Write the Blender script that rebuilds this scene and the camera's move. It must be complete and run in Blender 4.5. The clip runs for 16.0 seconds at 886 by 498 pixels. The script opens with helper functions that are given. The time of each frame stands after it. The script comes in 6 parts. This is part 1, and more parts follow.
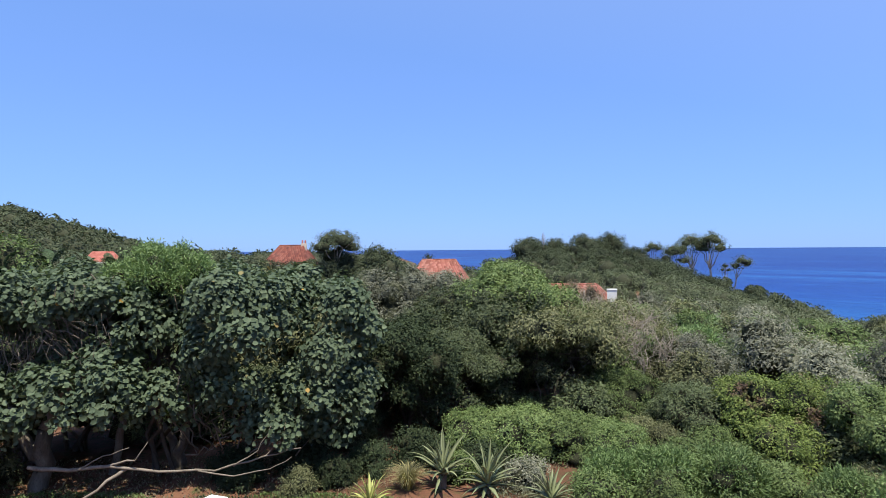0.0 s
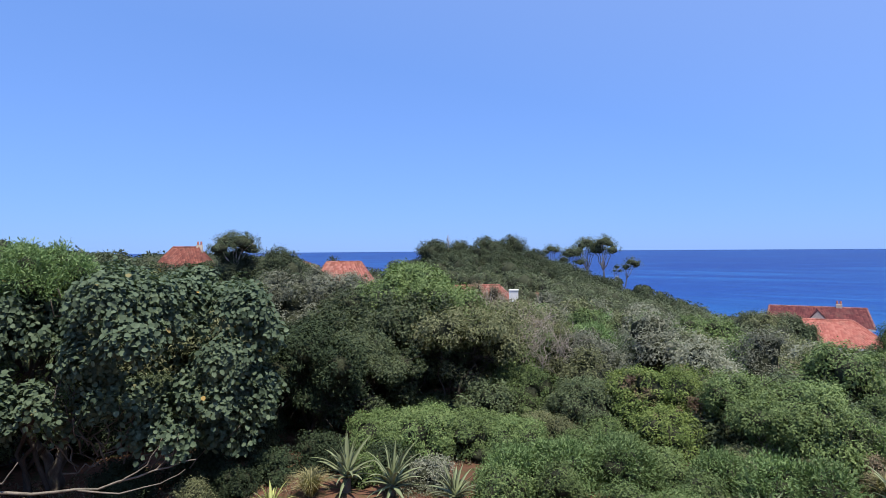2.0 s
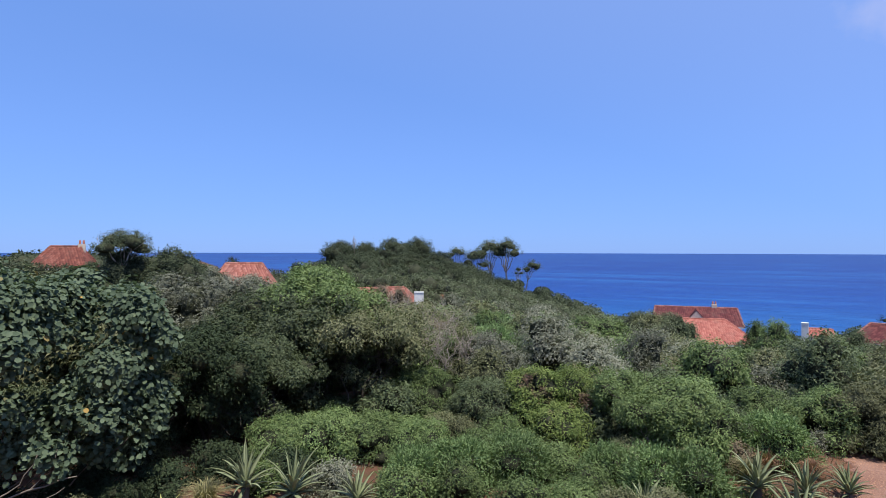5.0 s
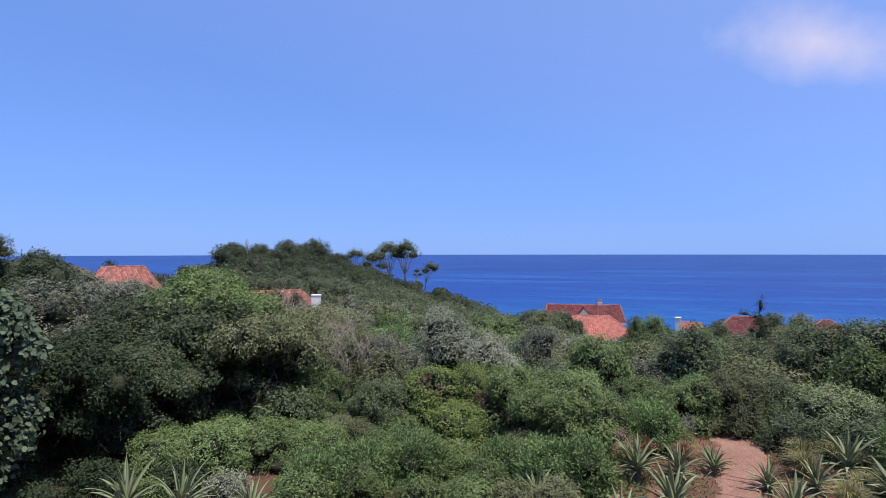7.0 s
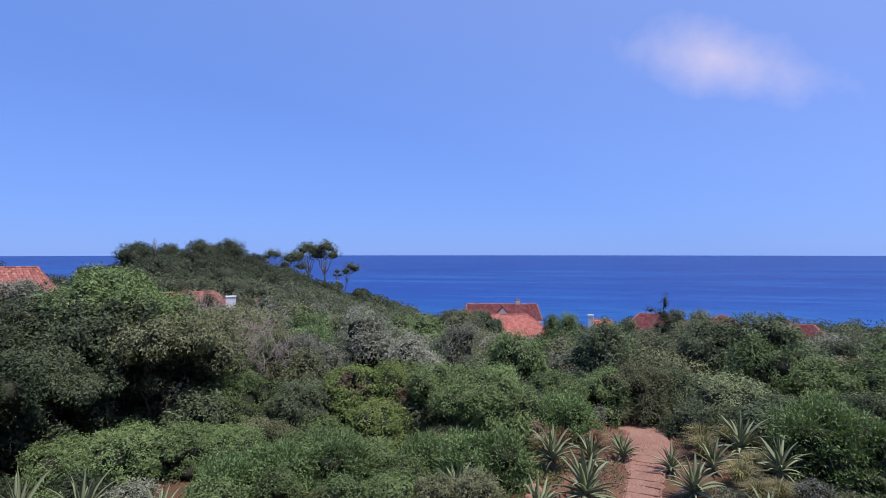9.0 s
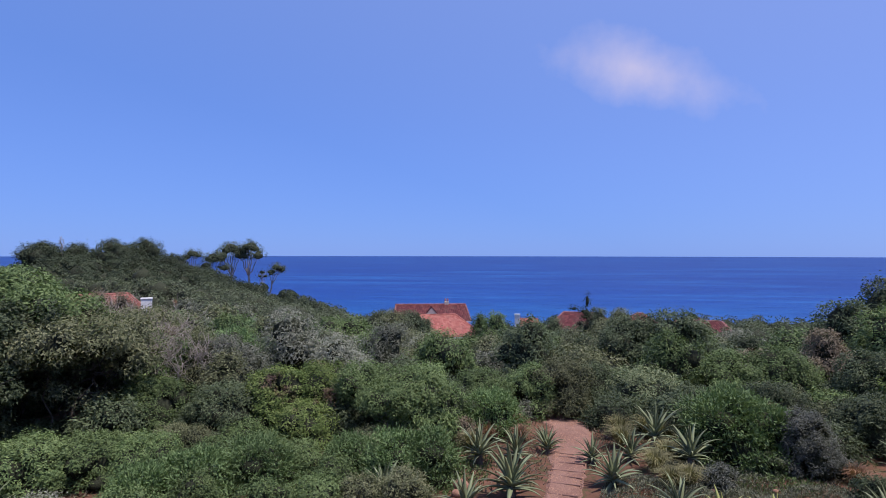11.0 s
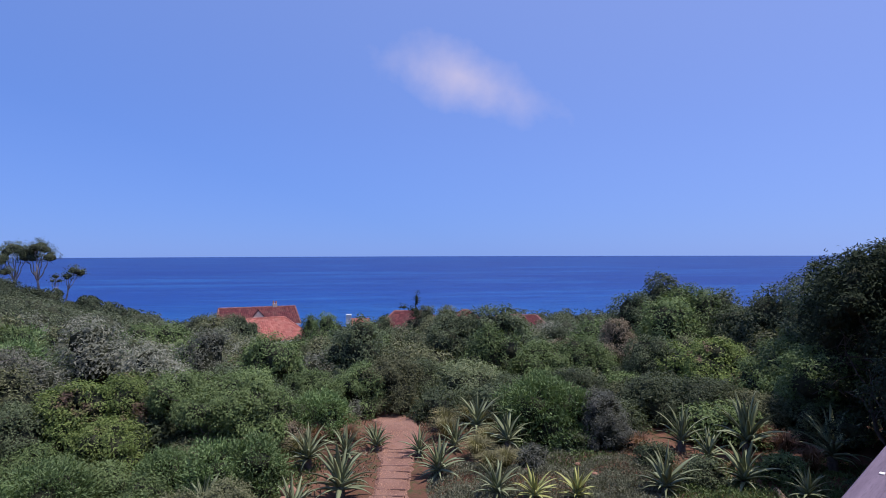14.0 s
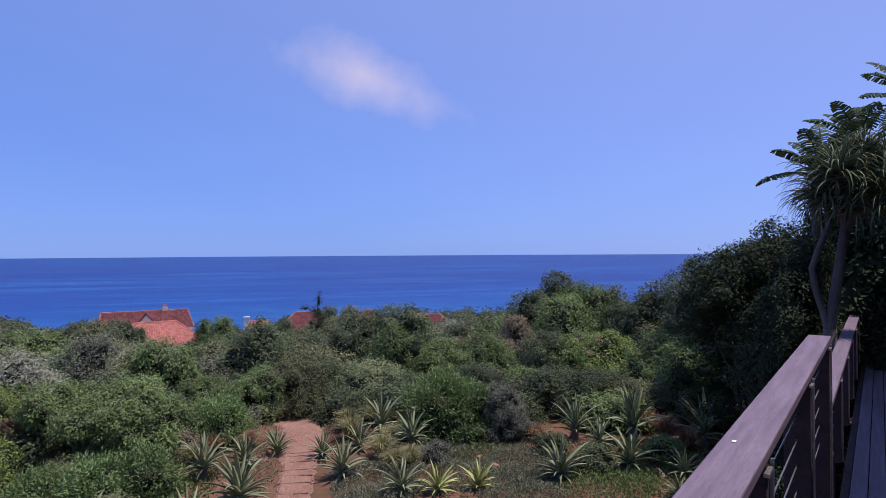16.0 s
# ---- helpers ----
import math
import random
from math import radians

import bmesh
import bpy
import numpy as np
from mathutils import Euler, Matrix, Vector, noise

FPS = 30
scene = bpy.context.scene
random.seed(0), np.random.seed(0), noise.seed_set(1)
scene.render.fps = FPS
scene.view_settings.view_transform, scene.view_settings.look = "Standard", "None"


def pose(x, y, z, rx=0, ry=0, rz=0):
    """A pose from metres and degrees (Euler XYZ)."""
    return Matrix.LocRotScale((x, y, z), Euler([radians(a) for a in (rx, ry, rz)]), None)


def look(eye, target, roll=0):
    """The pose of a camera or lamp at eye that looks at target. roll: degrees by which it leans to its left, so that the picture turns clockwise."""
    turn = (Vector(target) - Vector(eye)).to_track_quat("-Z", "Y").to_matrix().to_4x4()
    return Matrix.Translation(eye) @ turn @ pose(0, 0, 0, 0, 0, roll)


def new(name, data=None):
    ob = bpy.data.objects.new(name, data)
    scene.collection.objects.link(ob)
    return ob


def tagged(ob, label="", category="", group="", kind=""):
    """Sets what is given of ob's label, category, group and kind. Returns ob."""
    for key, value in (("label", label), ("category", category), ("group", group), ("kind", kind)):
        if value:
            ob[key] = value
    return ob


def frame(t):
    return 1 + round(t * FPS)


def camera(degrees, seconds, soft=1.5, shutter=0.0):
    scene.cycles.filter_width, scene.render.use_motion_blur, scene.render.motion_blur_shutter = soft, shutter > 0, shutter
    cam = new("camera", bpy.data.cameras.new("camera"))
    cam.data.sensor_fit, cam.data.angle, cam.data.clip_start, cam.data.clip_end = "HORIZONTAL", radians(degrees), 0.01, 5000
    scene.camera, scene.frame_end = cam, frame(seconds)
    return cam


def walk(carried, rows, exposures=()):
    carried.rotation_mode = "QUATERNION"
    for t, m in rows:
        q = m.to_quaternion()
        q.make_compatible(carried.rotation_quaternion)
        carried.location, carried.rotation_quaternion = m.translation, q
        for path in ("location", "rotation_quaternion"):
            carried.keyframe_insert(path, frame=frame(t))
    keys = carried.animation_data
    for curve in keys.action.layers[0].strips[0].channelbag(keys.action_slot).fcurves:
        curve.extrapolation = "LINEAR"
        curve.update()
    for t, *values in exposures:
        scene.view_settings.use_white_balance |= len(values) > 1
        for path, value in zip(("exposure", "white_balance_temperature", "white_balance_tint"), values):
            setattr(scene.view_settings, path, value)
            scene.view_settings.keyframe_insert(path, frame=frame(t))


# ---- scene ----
cam = camera(74.0, 16.0, soft=0.8)
# seconds, eye x, y, z, heading clockwise from +y, tilt up, lean to the right
PATH = [
    (0.0, 0.006, 0.214, 4.902, 0.00, -0.18, 0.50),
    (0.5, 0.016, 0.226, 4.905, 2.85, -0.18, 0.54),
    (1.0, 0.030, 0.223, 4.894, 5.26, -0.14, 0.50),
    (1.5, 0.027, 0.210, 4.885, 6.63, -0.10, 0.46),
    (2.0, 0.017, 0.187, 4.881, 9.17, -0.05, 0.43),
    (2.5, 0.017, 0.162, 4.885, 11.66, -0.04, 0.37),
    (3.0, 0.022, 0.151, 4.884, 13.12, 0.01, 0.36),
    (3.5, 0.015, 0.136, 4.896, 14.22, 0.06, 0.28),
    (5.8, 0.020, -0.027, 4.939, 22.26, 0.18, -0.00),
    (6.0, 0.012, -0.035, 4.939, 23.53, 0.21, 0.08),
    (6.5, 0.002, -0.041, 4.936, 26.14, 0.23, 0.09),
    (7.0, -0.000, -0.027, 4.923, 28.12, 0.27, 0.10),
    (7.5, -0.016, -0.034, 4.910, 29.97, 0.31, 0.03),
    (8.0, -0.021, -0.038, 4.904, 32.25, 0.31, 0.05),
    (8.5, -0.027, -0.047, 4.877, 34.61, 0.34, 0.01),
    (9.0, -0.028, -0.053, 4.847, 35.80, 0.33, 0.02),
    (11.5, 0.028, -0.048, 4.762, 45.26, 0.43, -0.04),
    (12.0, 0.039, -0.053, 4.759, 48.07, 0.41, 0.02),
    (12.5, 0.061, -0.054, 4.755, 50.67, 0.38, 0.06),
    (13.0, 0.038, -0.082, 4.757, 53.25, 0.41, 0.08),
    (13.5, 0.025, -0.124, 4.766, 56.00, 0.41, 0.13),
    (14.0, -0.015, -0.151, 4.771, 58.96, 0.42, 0.17),
    (14.5, -0.039, -0.156, 4.762, 61.32, 0.45, 0.23),
    (15.0, -0.050, -0.173, 4.754, 63.02, 0.45, 0.25),
    (15.5, -0.073, -0.178, 4.758, 65.62, 0.42, 0.30),
    (16.0, -0.100, -0.184, 4.771, 68.35, 0.33, 0.34),
]
walk(cam, [(t, pose(x, y, z, 90 + tilt, 0, -turn) @ pose(0, 0, 0, 0, 0, -lean)) for t, x, y, z, turn, tilt, lean in PATH],
     exposures=[(0.0, 0.55, 7250, 4), (2.0, 0.41, 6900, 5), (5.8, 0.3, 6850, 7), (9.0, 0.13, 6500, 15), (12.5, -0.06, 6400, 17), (15.0, -0.03, 6500, 17), (16.0, 0.02, 6600, 20)])

# ---- daylight ----
SUN_AZ, SUN_EL = 152.0, 70.0
world = bpy.data.worlds.new("sky")
scene.world = world
world.use_nodes = True
wn, wl = world.node_tree.nodes, world.node_tree.links
sky = wn.new("ShaderNodeTexSky")
sky.sky_type, sky.sun_disc = "NISHITA", False
sky.sun_elevation, sky.sun_rotation = radians(SUN_EL), radians(SUN_AZ)
sky.air_density, sky.dust_density, sky.ozone_density = 0.8, 0.1, 3.0
tint = wn.new("ShaderNodeMix")
tint.data_type, tint.blend_type = "RGBA", "MULTIPLY"
tint.inputs[0].default_value, tint.inputs[7].default_value = 1.0, (0.74, 0.92, 1.45, 1)
wl.new(sky.outputs[0], tint.inputs[6])
# sea haze: deep blue away from the sun, paler and lilac towards it, thickest at the horizon
SUN_DIR = (math.sin(radians(SUN_AZ)) * math.cos(radians(SUN_EL)), math.cos(radians(SUN_AZ)) * math.cos(radians(SUN_EL)), math.sin(radians(SUN_EL)))
sky_dir = wn.new("ShaderNodeTexCoord").outputs["Generated"]
toward = wn.new("ShaderNodeVectorMath")
toward.operation = "DOT_PRODUCT"
toward.inputs[1].default_value = SUN_DIR
wl.new(sky_dir, toward.inputs[0])
glow = wn.new("ShaderNodeMapRange")
for key, value in (("From Min", 0.0), ("From Max", 0.5)):
    glow.inputs[key].default_value = value
wl.new(toward.outputs["Value"], glow.inputs["Value"])
haze_tone = wn.new("ShaderNodeMix")
haze_tone.data_type = "RGBA"
haze_tone.inputs[6].default_value, haze_tone.inputs[7].default_value = (1.38, 2.78, 6.95, 1), (2.8, 3.95, 7.8, 1)
wl.new(glow.outputs[0], haze_tone.inputs[0])
height = wn.new("ShaderNodeSeparateXYZ")
wl.new(sky_dir, height.inputs[0])
thick = wn.new("ShaderNodeMapRange")
for key, value in (("From Min", 0.0), ("From Max", 0.2), ("To Min", 0.82), ("To Max", 0.62)):
    thick.inputs[key].default_value = value
wl.new(height.outputs["Z"], thick.inputs["Value"])
haze = wn.new("ShaderNodeMix")
haze.data_type = "RGBA"
wl.new(thick.outputs[0], haze.inputs[0])
wl.new(haze_tone.outputs[2], haze.inputs[7])
wl.new(tint.outputs[2], haze.inputs[6])
wl.new(haze.outputs[2], wn["Background"].inputs["Color"])
wn["Background"].inputs["Strength"].default_value = 0.115


def bearing(az, d):
    """Ground position at a compass bearing (clockwise from +y) and distance from the deck."""
    return d * math.sin(radians(az)), d * math.cos(radians(az))


lamp = bpy.data.lights.new("sun", "SUN")
lamp.energy, lamp.angle, lamp.color = 5.0, radians(0.53), (1.0, 0.95, 0.87)
sun_x, sun_y = bearing(SUN_AZ, math.cos(radians(SUN_EL)))
new("sun", lamp).matrix_world = look((sun_x * 50, sun_y * 50, math.sin(radians(SUN_EL)) * 50), (0, 0, 0))


# ---- materials ----
def shader(name, rough=0.7, spec=0.3):
    m = bpy.data.materials.new(name)
    m.use_nodes = True
    nt = m.node_tree
    b = nt.nodes["Principled BSDF"]
    b.inputs["Roughness"].default_value = rough
    b.inputs["Specular IOR Level"].default_value = spec
    return m, nt, b


def node(nt, kind, **values):
    n = nt.nodes.new(kind)
    for k, v in values.items():
        n.inputs[k].default_value = v
    return n


def ramp(nt, fac, stops):
    r = nt.nodes.new("ShaderNodeValToRGB")
    e = r.color_ramp.elements
    while len(e) < len(stops):
        e.new(0.5)
    for el, (p, c) in zip(e, stops):
        el.position, el.color = p, (*c, 1)
    nt.links.new(fac, r.inputs["Fac"])
    return r.outputs["Color"]


def mixed(nt, a, b, fac, mode="MIX"):
    n = nt.nodes.new("ShaderNodeMix")
    n.data_type, n.blend_type = "RGBA", mode
    for sock, v in ((6, a), (7, b), (0, fac)):
        if hasattr(v, "is_linked"):
            nt.links.new(v, n.inputs[sock])
        else:
            n.inputs[sock].default_value = (*v, 1) if isinstance(v, tuple) else v
    return n.outputs[2]


def noise_of(nt, scale, detail=4, rough=0.6, coord=None, stretch=None):
    tc = coord or nt.nodes.new("ShaderNodeNewGeometry").outputs["Position"]
    if stretch:
        mp = nt.nodes.new("ShaderNodeMapping")
        mp.inputs["Scale"].default_value = stretch
        nt.links.new(tc, mp.inputs[0])
        tc = mp.outputs[0]
    n = node(nt, "ShaderNodeTexNoise", Scale=scale, Detail=detail, Roughness=rough)
    nt.links.new(tc, n.inputs["Vector"])
    return n.outputs["Fac"]


def bump(nt, bsdf, height, strength=0.3, distance=0.02):
    b = node(nt, "ShaderNodeBump", Strength=strength, Distance=distance)
    nt.links.new(height, b.inputs["Height"])
    nt.links.new(b.outputs[0], bsdf.inputs["Normal"])


def leaf_material(name, dark, mid, light, rough=0.45, spec=0.4, thin=0.25, dead=None, yellowed=False):
    """Leaves: hue varies leaf by leaf, and in broad patches; a part of the light passes through."""
    m, nt, b = shader(name, rough, spec)
    geo = nt.nodes.new("ShaderNodeNewGeometry")
    stops = [(0.0, dark), (0.45, mid), (1.0, light)]
    col = ramp(nt, geo.outputs["Random Per Island"], stops)
    if yellowed:
        col = mixed(nt, col, (0.5, 0.27, 0.04), ramp(nt, geo.outputs["Random Per Island"], [(0.9965, (0, 0, 0)), (0.998, (1, 1, 1))]))
    patch = noise_of(nt, 0.9, 2)
    col = mixed(nt, col, mixed(nt, col, light, 0.45), ramp(nt, patch, [(0.42, (0, 0, 0)), (0.68, (1, 1, 1))]))
    if dead:
        spots = noise_of(nt, 1.1, 3)
        col = mixed(nt, col, dead, ramp(nt, spots, [(0.56, (0, 0, 0)), (0.62, (1, 1, 1))]))
    info = nt.nodes.new("ShaderNodeObjectInfo")
    hsv = node(nt, "ShaderNodeHueSaturation", Saturation=0.94)
    vary = nt.nodes.new("ShaderNodeMapRange")
    vary.inputs["To Min"].default_value, vary.inputs["To Max"].default_value = 0.74, 1.24
    nt.links.new(info.outputs["Random"], vary.inputs["Value"])
    nt.links.new(vary.outputs[0], hsv.inputs["Value"])
    nt.links.new(col, hsv.inputs["Color"])
    nt.links.new(hsv.outputs[0], b.inputs["Base Color"])
    tr = nt.nodes.new("ShaderNodeBsdfTranslucent")
    nt.links.new(mixed(nt, hsv.outputs[0], (0.9, 1.0, 0.35), 0.6, "MULTIPLY"), tr.inputs["Color"])
    mx = node(nt, "ShaderNodeMixShader", Fac=thin)
    nt.links.new(b.outputs[0], mx.inputs[1])
    nt.links.new(tr.outputs[0], mx.inputs[2])
    nt.links.new(mx.outputs[0], nt.nodes["Material Output"].inputs["Surface"])
    return m


def plain(name, dark, light, scale=6, rough=0.7, spec=0.3, relief=0.3, distance=0.01, stretch=None, metal=0.0):
    """A matt surface with grain at two scales and relief."""
    m, nt, b = shader(name, rough, spec)
    tc = nt.nodes.new("ShaderNodeTexCoord").outputs["Object"]
    big, fine = noise_of(nt, scale, 4, coord=tc, stretch=stretch), noise_of(nt, scale * 9, 3, coord=tc, stretch=stretch)
    col = ramp(nt, big, [(0.3, dark), (0.7, light)])
    col = mixed(nt, col, mixed(nt, col, (0.35, 0.35, 0.35), 1.0, "MULTIPLY"), ramp(nt, fine, [(0.5, (0, 0, 0)), (0.85, (0.8, 0.8, 0.8))]))
    nt.links.new(col, b.inputs["Base Color"])
    b.inputs["Metallic"].default_value = metal
    bump(nt, b, fine, relief, distance)
    return m


LEAF = {
    "round": leaf_material("round_grey_green_leaf", (0.04, 0.063, 0.04), (0.07, 0.102, 0.062), (0.115, 0.154, 0.095), 0.62, 0.12, yellowed=True),
    "lance": leaf_material("bright_lance_leaf", (0.062, 0.116, 0.039), (0.12, 0.197, 0.068), (0.2, 0.285, 0.118), 0.55, 0.16),
    "fresh": leaf_material("fresh_green_leaf", (0.053, 0.091, 0.031), (0.104, 0.158, 0.052), (0.176, 0.236, 0.09), 0.6, 0.13),
    "dark": leaf_material("dark_green_leaf", (0.037, 0.055, 0.028), (0.072, 0.099, 0.047), (0.128, 0.16, 0.08), 0.55, 0.18),
    "silver": leaf_material("silvery_leaf", (0.085, 0.096, 0.07), (0.16, 0.172, 0.126), (0.275, 0.28, 0.22), 0.66, 0.13),
    "olive": leaf_material("olive_leaf", (0.062, 0.074, 0.036), (0.123, 0.138, 0.066), (0.215, 0.22, 0.122), 0.65, 0.12),
    "rusty": leaf_material("climber_leaf", (0.072, 0.118, 0.03), (0.15, 0.218, 0.054), (0.245, 0.31, 0.092), 0.63, 0.11, 0.25, (0.2, 0.135, 0.095)),
    "coast": leaf_material("coast_canopy_leaf", (0.04, 0.054, 0.03), (0.078, 0.098, 0.052), (0.145, 0.166, 0.1), 0.66, 0.12),
    "ridge": leaf_material("ridge_canopy_leaf", (0.024, 0.034, 0.02), (0.044, 0.06, 0.032), (0.085, 0.102, 0.058), 0.68, 0.1, 0.15),
    # darker copy of the dark leaf: shade on these plants is in the colour
    "shade": leaf_material("shade_dark_evergreen_leaf", (0.016, 0.027, 0.015), (0.03, 0.046, 0.024), (0.055, 0.077, 0.038), 0.72, 0.08, 0.12),
    "pale": leaf_material("pale_green_leaf", (0.1, 0.14, 0.065), (0.185, 0.235, 0.11), (0.3, 0.34, 0.18), 0.62, 0.12),
    "plum": leaf_material("plum_grey_leaf", (0.045, 0.053, 0.04), (0.082, 0.09, 0.072), (0.16, 0.165, 0.14), 0.53, 0.18),
    "brown": leaf_material("brown_seedhead", (0.102, 0.080, 0.051), (0.189, 0.145, 0.102), (0.290, 0.246, 0.174), 0.78, 0.07),
    "needle": leaf_material("pine_needle", (0.04, 0.06, 0.035), (0.075, 0.1, 0.055), (0.13, 0.155, 0.09), 0.68, 0.09, 0.15),
    "strap": leaf_material("strap_leaf", (0.055, 0.08, 0.035), (0.11, 0.145, 0.07), (0.2, 0.235, 0.13), 0.53, 0.18),
    "paddle": leaf_material("paddle_leaf", (0.018, 0.034, 0.018), (0.034, 0.058, 0.03), (0.062, 0.095, 0.05), 0.7, 0.08, 0.12),
    "aloe": leaf_material("aloe_leaf", (0.1, 0.128, 0.062), (0.165, 0.2, 0.1), (0.265, 0.295, 0.17), 0.58, 0.16, 0.06),
    "aloe_yellow": leaf_material("yellow_aloe_leaf", (0.17, 0.2, 0.05), (0.3, 0.33, 0.09), (0.46, 0.48, 0.18), 0.58, 0.16, 0.08),
    "grass": leaf_material("dry_grass", (0.105, 0.104, 0.05), (0.2, 0.192, 0.095), (0.33, 0.3, 0.165), 0.78, 0.07, 0.3),
    "russet": leaf_material("russet_grass", (0.145, 0.080, 0.051), (0.275, 0.152, 0.102), (0.406, 0.246, 0.160), 0.78, 0.07, 0.3),
    "carpet": leaf_material("grey_groundcover", (0.1, 0.11, 0.068), (0.17, 0.182, 0.115), (0.28, 0.288, 0.2), 0.68, 0.11, 0.15),
}
BARK = plain("grey_bark", (0.09, 0.075, 0.06), (0.2, 0.175, 0.15), 5, 0.85, 0.15, 0.6, 0.02, (1, 1, 0.3))
SMOOTH_BARK = plain("smooth_grey_bark", (0.08, 0.07, 0.068), (0.15, 0.135, 0.13), 4, 0.8, 0.15, 0.3, 0.01, (1, 1, 0.4))
PALE_BARK = plain("pale_bark", (0.22, 0.19, 0.16), (0.38, 0.34, 0.3), 5, 0.8, 0.2, 0.4, 0.01, (1, 1, 0.3))
DARK_BARK = plain("dark_twig_bark", (0.05, 0.042, 0.034), (0.12, 0.1, 0.085), 5, 0.85, 0.12, 0.5, 0.01, (1, 1, 0.3))
# Twig filler inside crowns; its dark tone paints the shade in leaf gaps.
INNER_SHADE = plain("shade_dark_inner_twigs", (0.034, 0.04, 0.025), (0.068, 0.073, 0.047), 9, 0.95, 0.05, 0.8, 0.05)
BOUGH_BARK = plain("grey_bough_bark", (0.14, 0.12, 0.1), (0.27, 0.235, 0.2), 5, 0.85, 0.15, 0.5, 0.01, (1, 1, 0.3))
PINE_BARK = plain("pale_pine_bark", (0.28, 0.23, 0.2), (0.5, 0.45, 0.42), 2, 0.85, 0.1, 0.5, 0.03)
DECK_WOOD = plain("weathered_deck_wood", (0.13, 0.115, 0.15), (0.22, 0.195, 0.25), 4, 0.7, 0.25, 0.35, 0.004, (0.35, 6, 6))
RAIL_WOOD = plain("weathered_rail_wood", (0.11, 0.08, 0.115), (0.19, 0.145, 0.195), 5, 0.6, 0.3, 0.3, 0.003, (0.35, 5, 5))
POST_WOOD = plain("dark_post_wood", (0.035, 0.025, 0.025), (0.07, 0.05, 0.05), 6, 0.7, 0.25, 0.3, 0.003)
STEEL = plain("brushed_steel", (0.45, 0.44, 0.44), (0.6, 0.59, 0.58), 20, 0.35, 0.5, 0.1, 0.001, metal=0.9)
WHITE_PAINT = plain("white_paint", (0.72, 0.71, 0.69), (0.82, 0.81, 0.79), 4, 0.6, 0.3, 0.15, 0.002)
CREAM = plain("cream_plaster", (0.5, 0.42, 0.34), (0.66, 0.58, 0.5), 1.2, 0.8, 0.2, 0.3, 0.01)
ROCK = plain("orange_stone", (0.24, 0.12, 0.08), (0.42, 0.25, 0.18), 5, 0.85, 0.15, 0.6, 0.03)
CUT_WOOD = plain("pale_cut_wood", (0.3, 0.2, 0.12), (0.5, 0.36, 0.24), 8, 0.8, 0.2, 0.3, 0.01)
SLEEPER = plain("red_brown_sleeper", (0.11, 0.06, 0.05), (0.2, 0.12, 0.1), 8, 0.85, 0.15, 0.4, 0.01)
GLASS_DARK = shader("dark_window", 0.1, 0.5)[0]
GLASS_DARK.node_tree.nodes["Principled BSDF"].inputs["Base Color"].default_value = (0.02, 0.025, 0.03, 1)


def soil_material():
    m, nt, b = shader("red_garden_soil", 0.95, 0.1)
    big, fine, litter = noise_of(nt, 0.6, 5), noise_of(nt, 9, 5), noise_of(nt, 3.5, 6, 0.7)
    col = ramp(nt, big, [(0.3, (0.085, 0.045, 0.03)), (0.55, (0.15, 0.074, 0.05)), (0.75, (0.21, 0.112, 0.076))])
    col = mixed(nt, col, (0.06, 0.07, 0.03), ramp(nt, litter, [(0.5, (0, 0, 0)), (0.62, (0.85, 0.85, 0.85))]))
    col = mixed(nt, col, (0.09, 0.05, 0.03), ramp(nt, fine, [(0.55, (0, 0, 0)), (0.7, (0.7, 0.7, 0.7))]))
    nt.links.new(col, b.inputs["Base Color"])
    bump(nt, b, fine, 0.7, 0.05)
    return m


def path_material():
    m, nt, b = shader("pink_gravel_path", 0.95, 0.1)
    big, fine, grit = noise_of(nt, 1.3, 4), noise_of(nt, 28, 3), noise_of(nt, 90, 2)
    col = ramp(nt, big, [(0.3, (0.18, 0.095, 0.072)), (0.7, (0.27, 0.155, 0.12))])
    col = mixed(nt, col, (0.12, 0.065, 0.05), ramp(nt, fine, [(0.52, (0, 0, 0)), (0.75, (0.8, 0.8, 0.8))]))
    col = mixed(nt, col, (0.36, 0.25, 0.2), ramp(nt, grit, [(0.58, (0, 0, 0)), (0.7, (0.8, 0.8, 0.8))]))
    nt.links.new(col, b.inputs["Base Color"])
    bump(nt, b, grit, 0.6, 0.01)
    return m


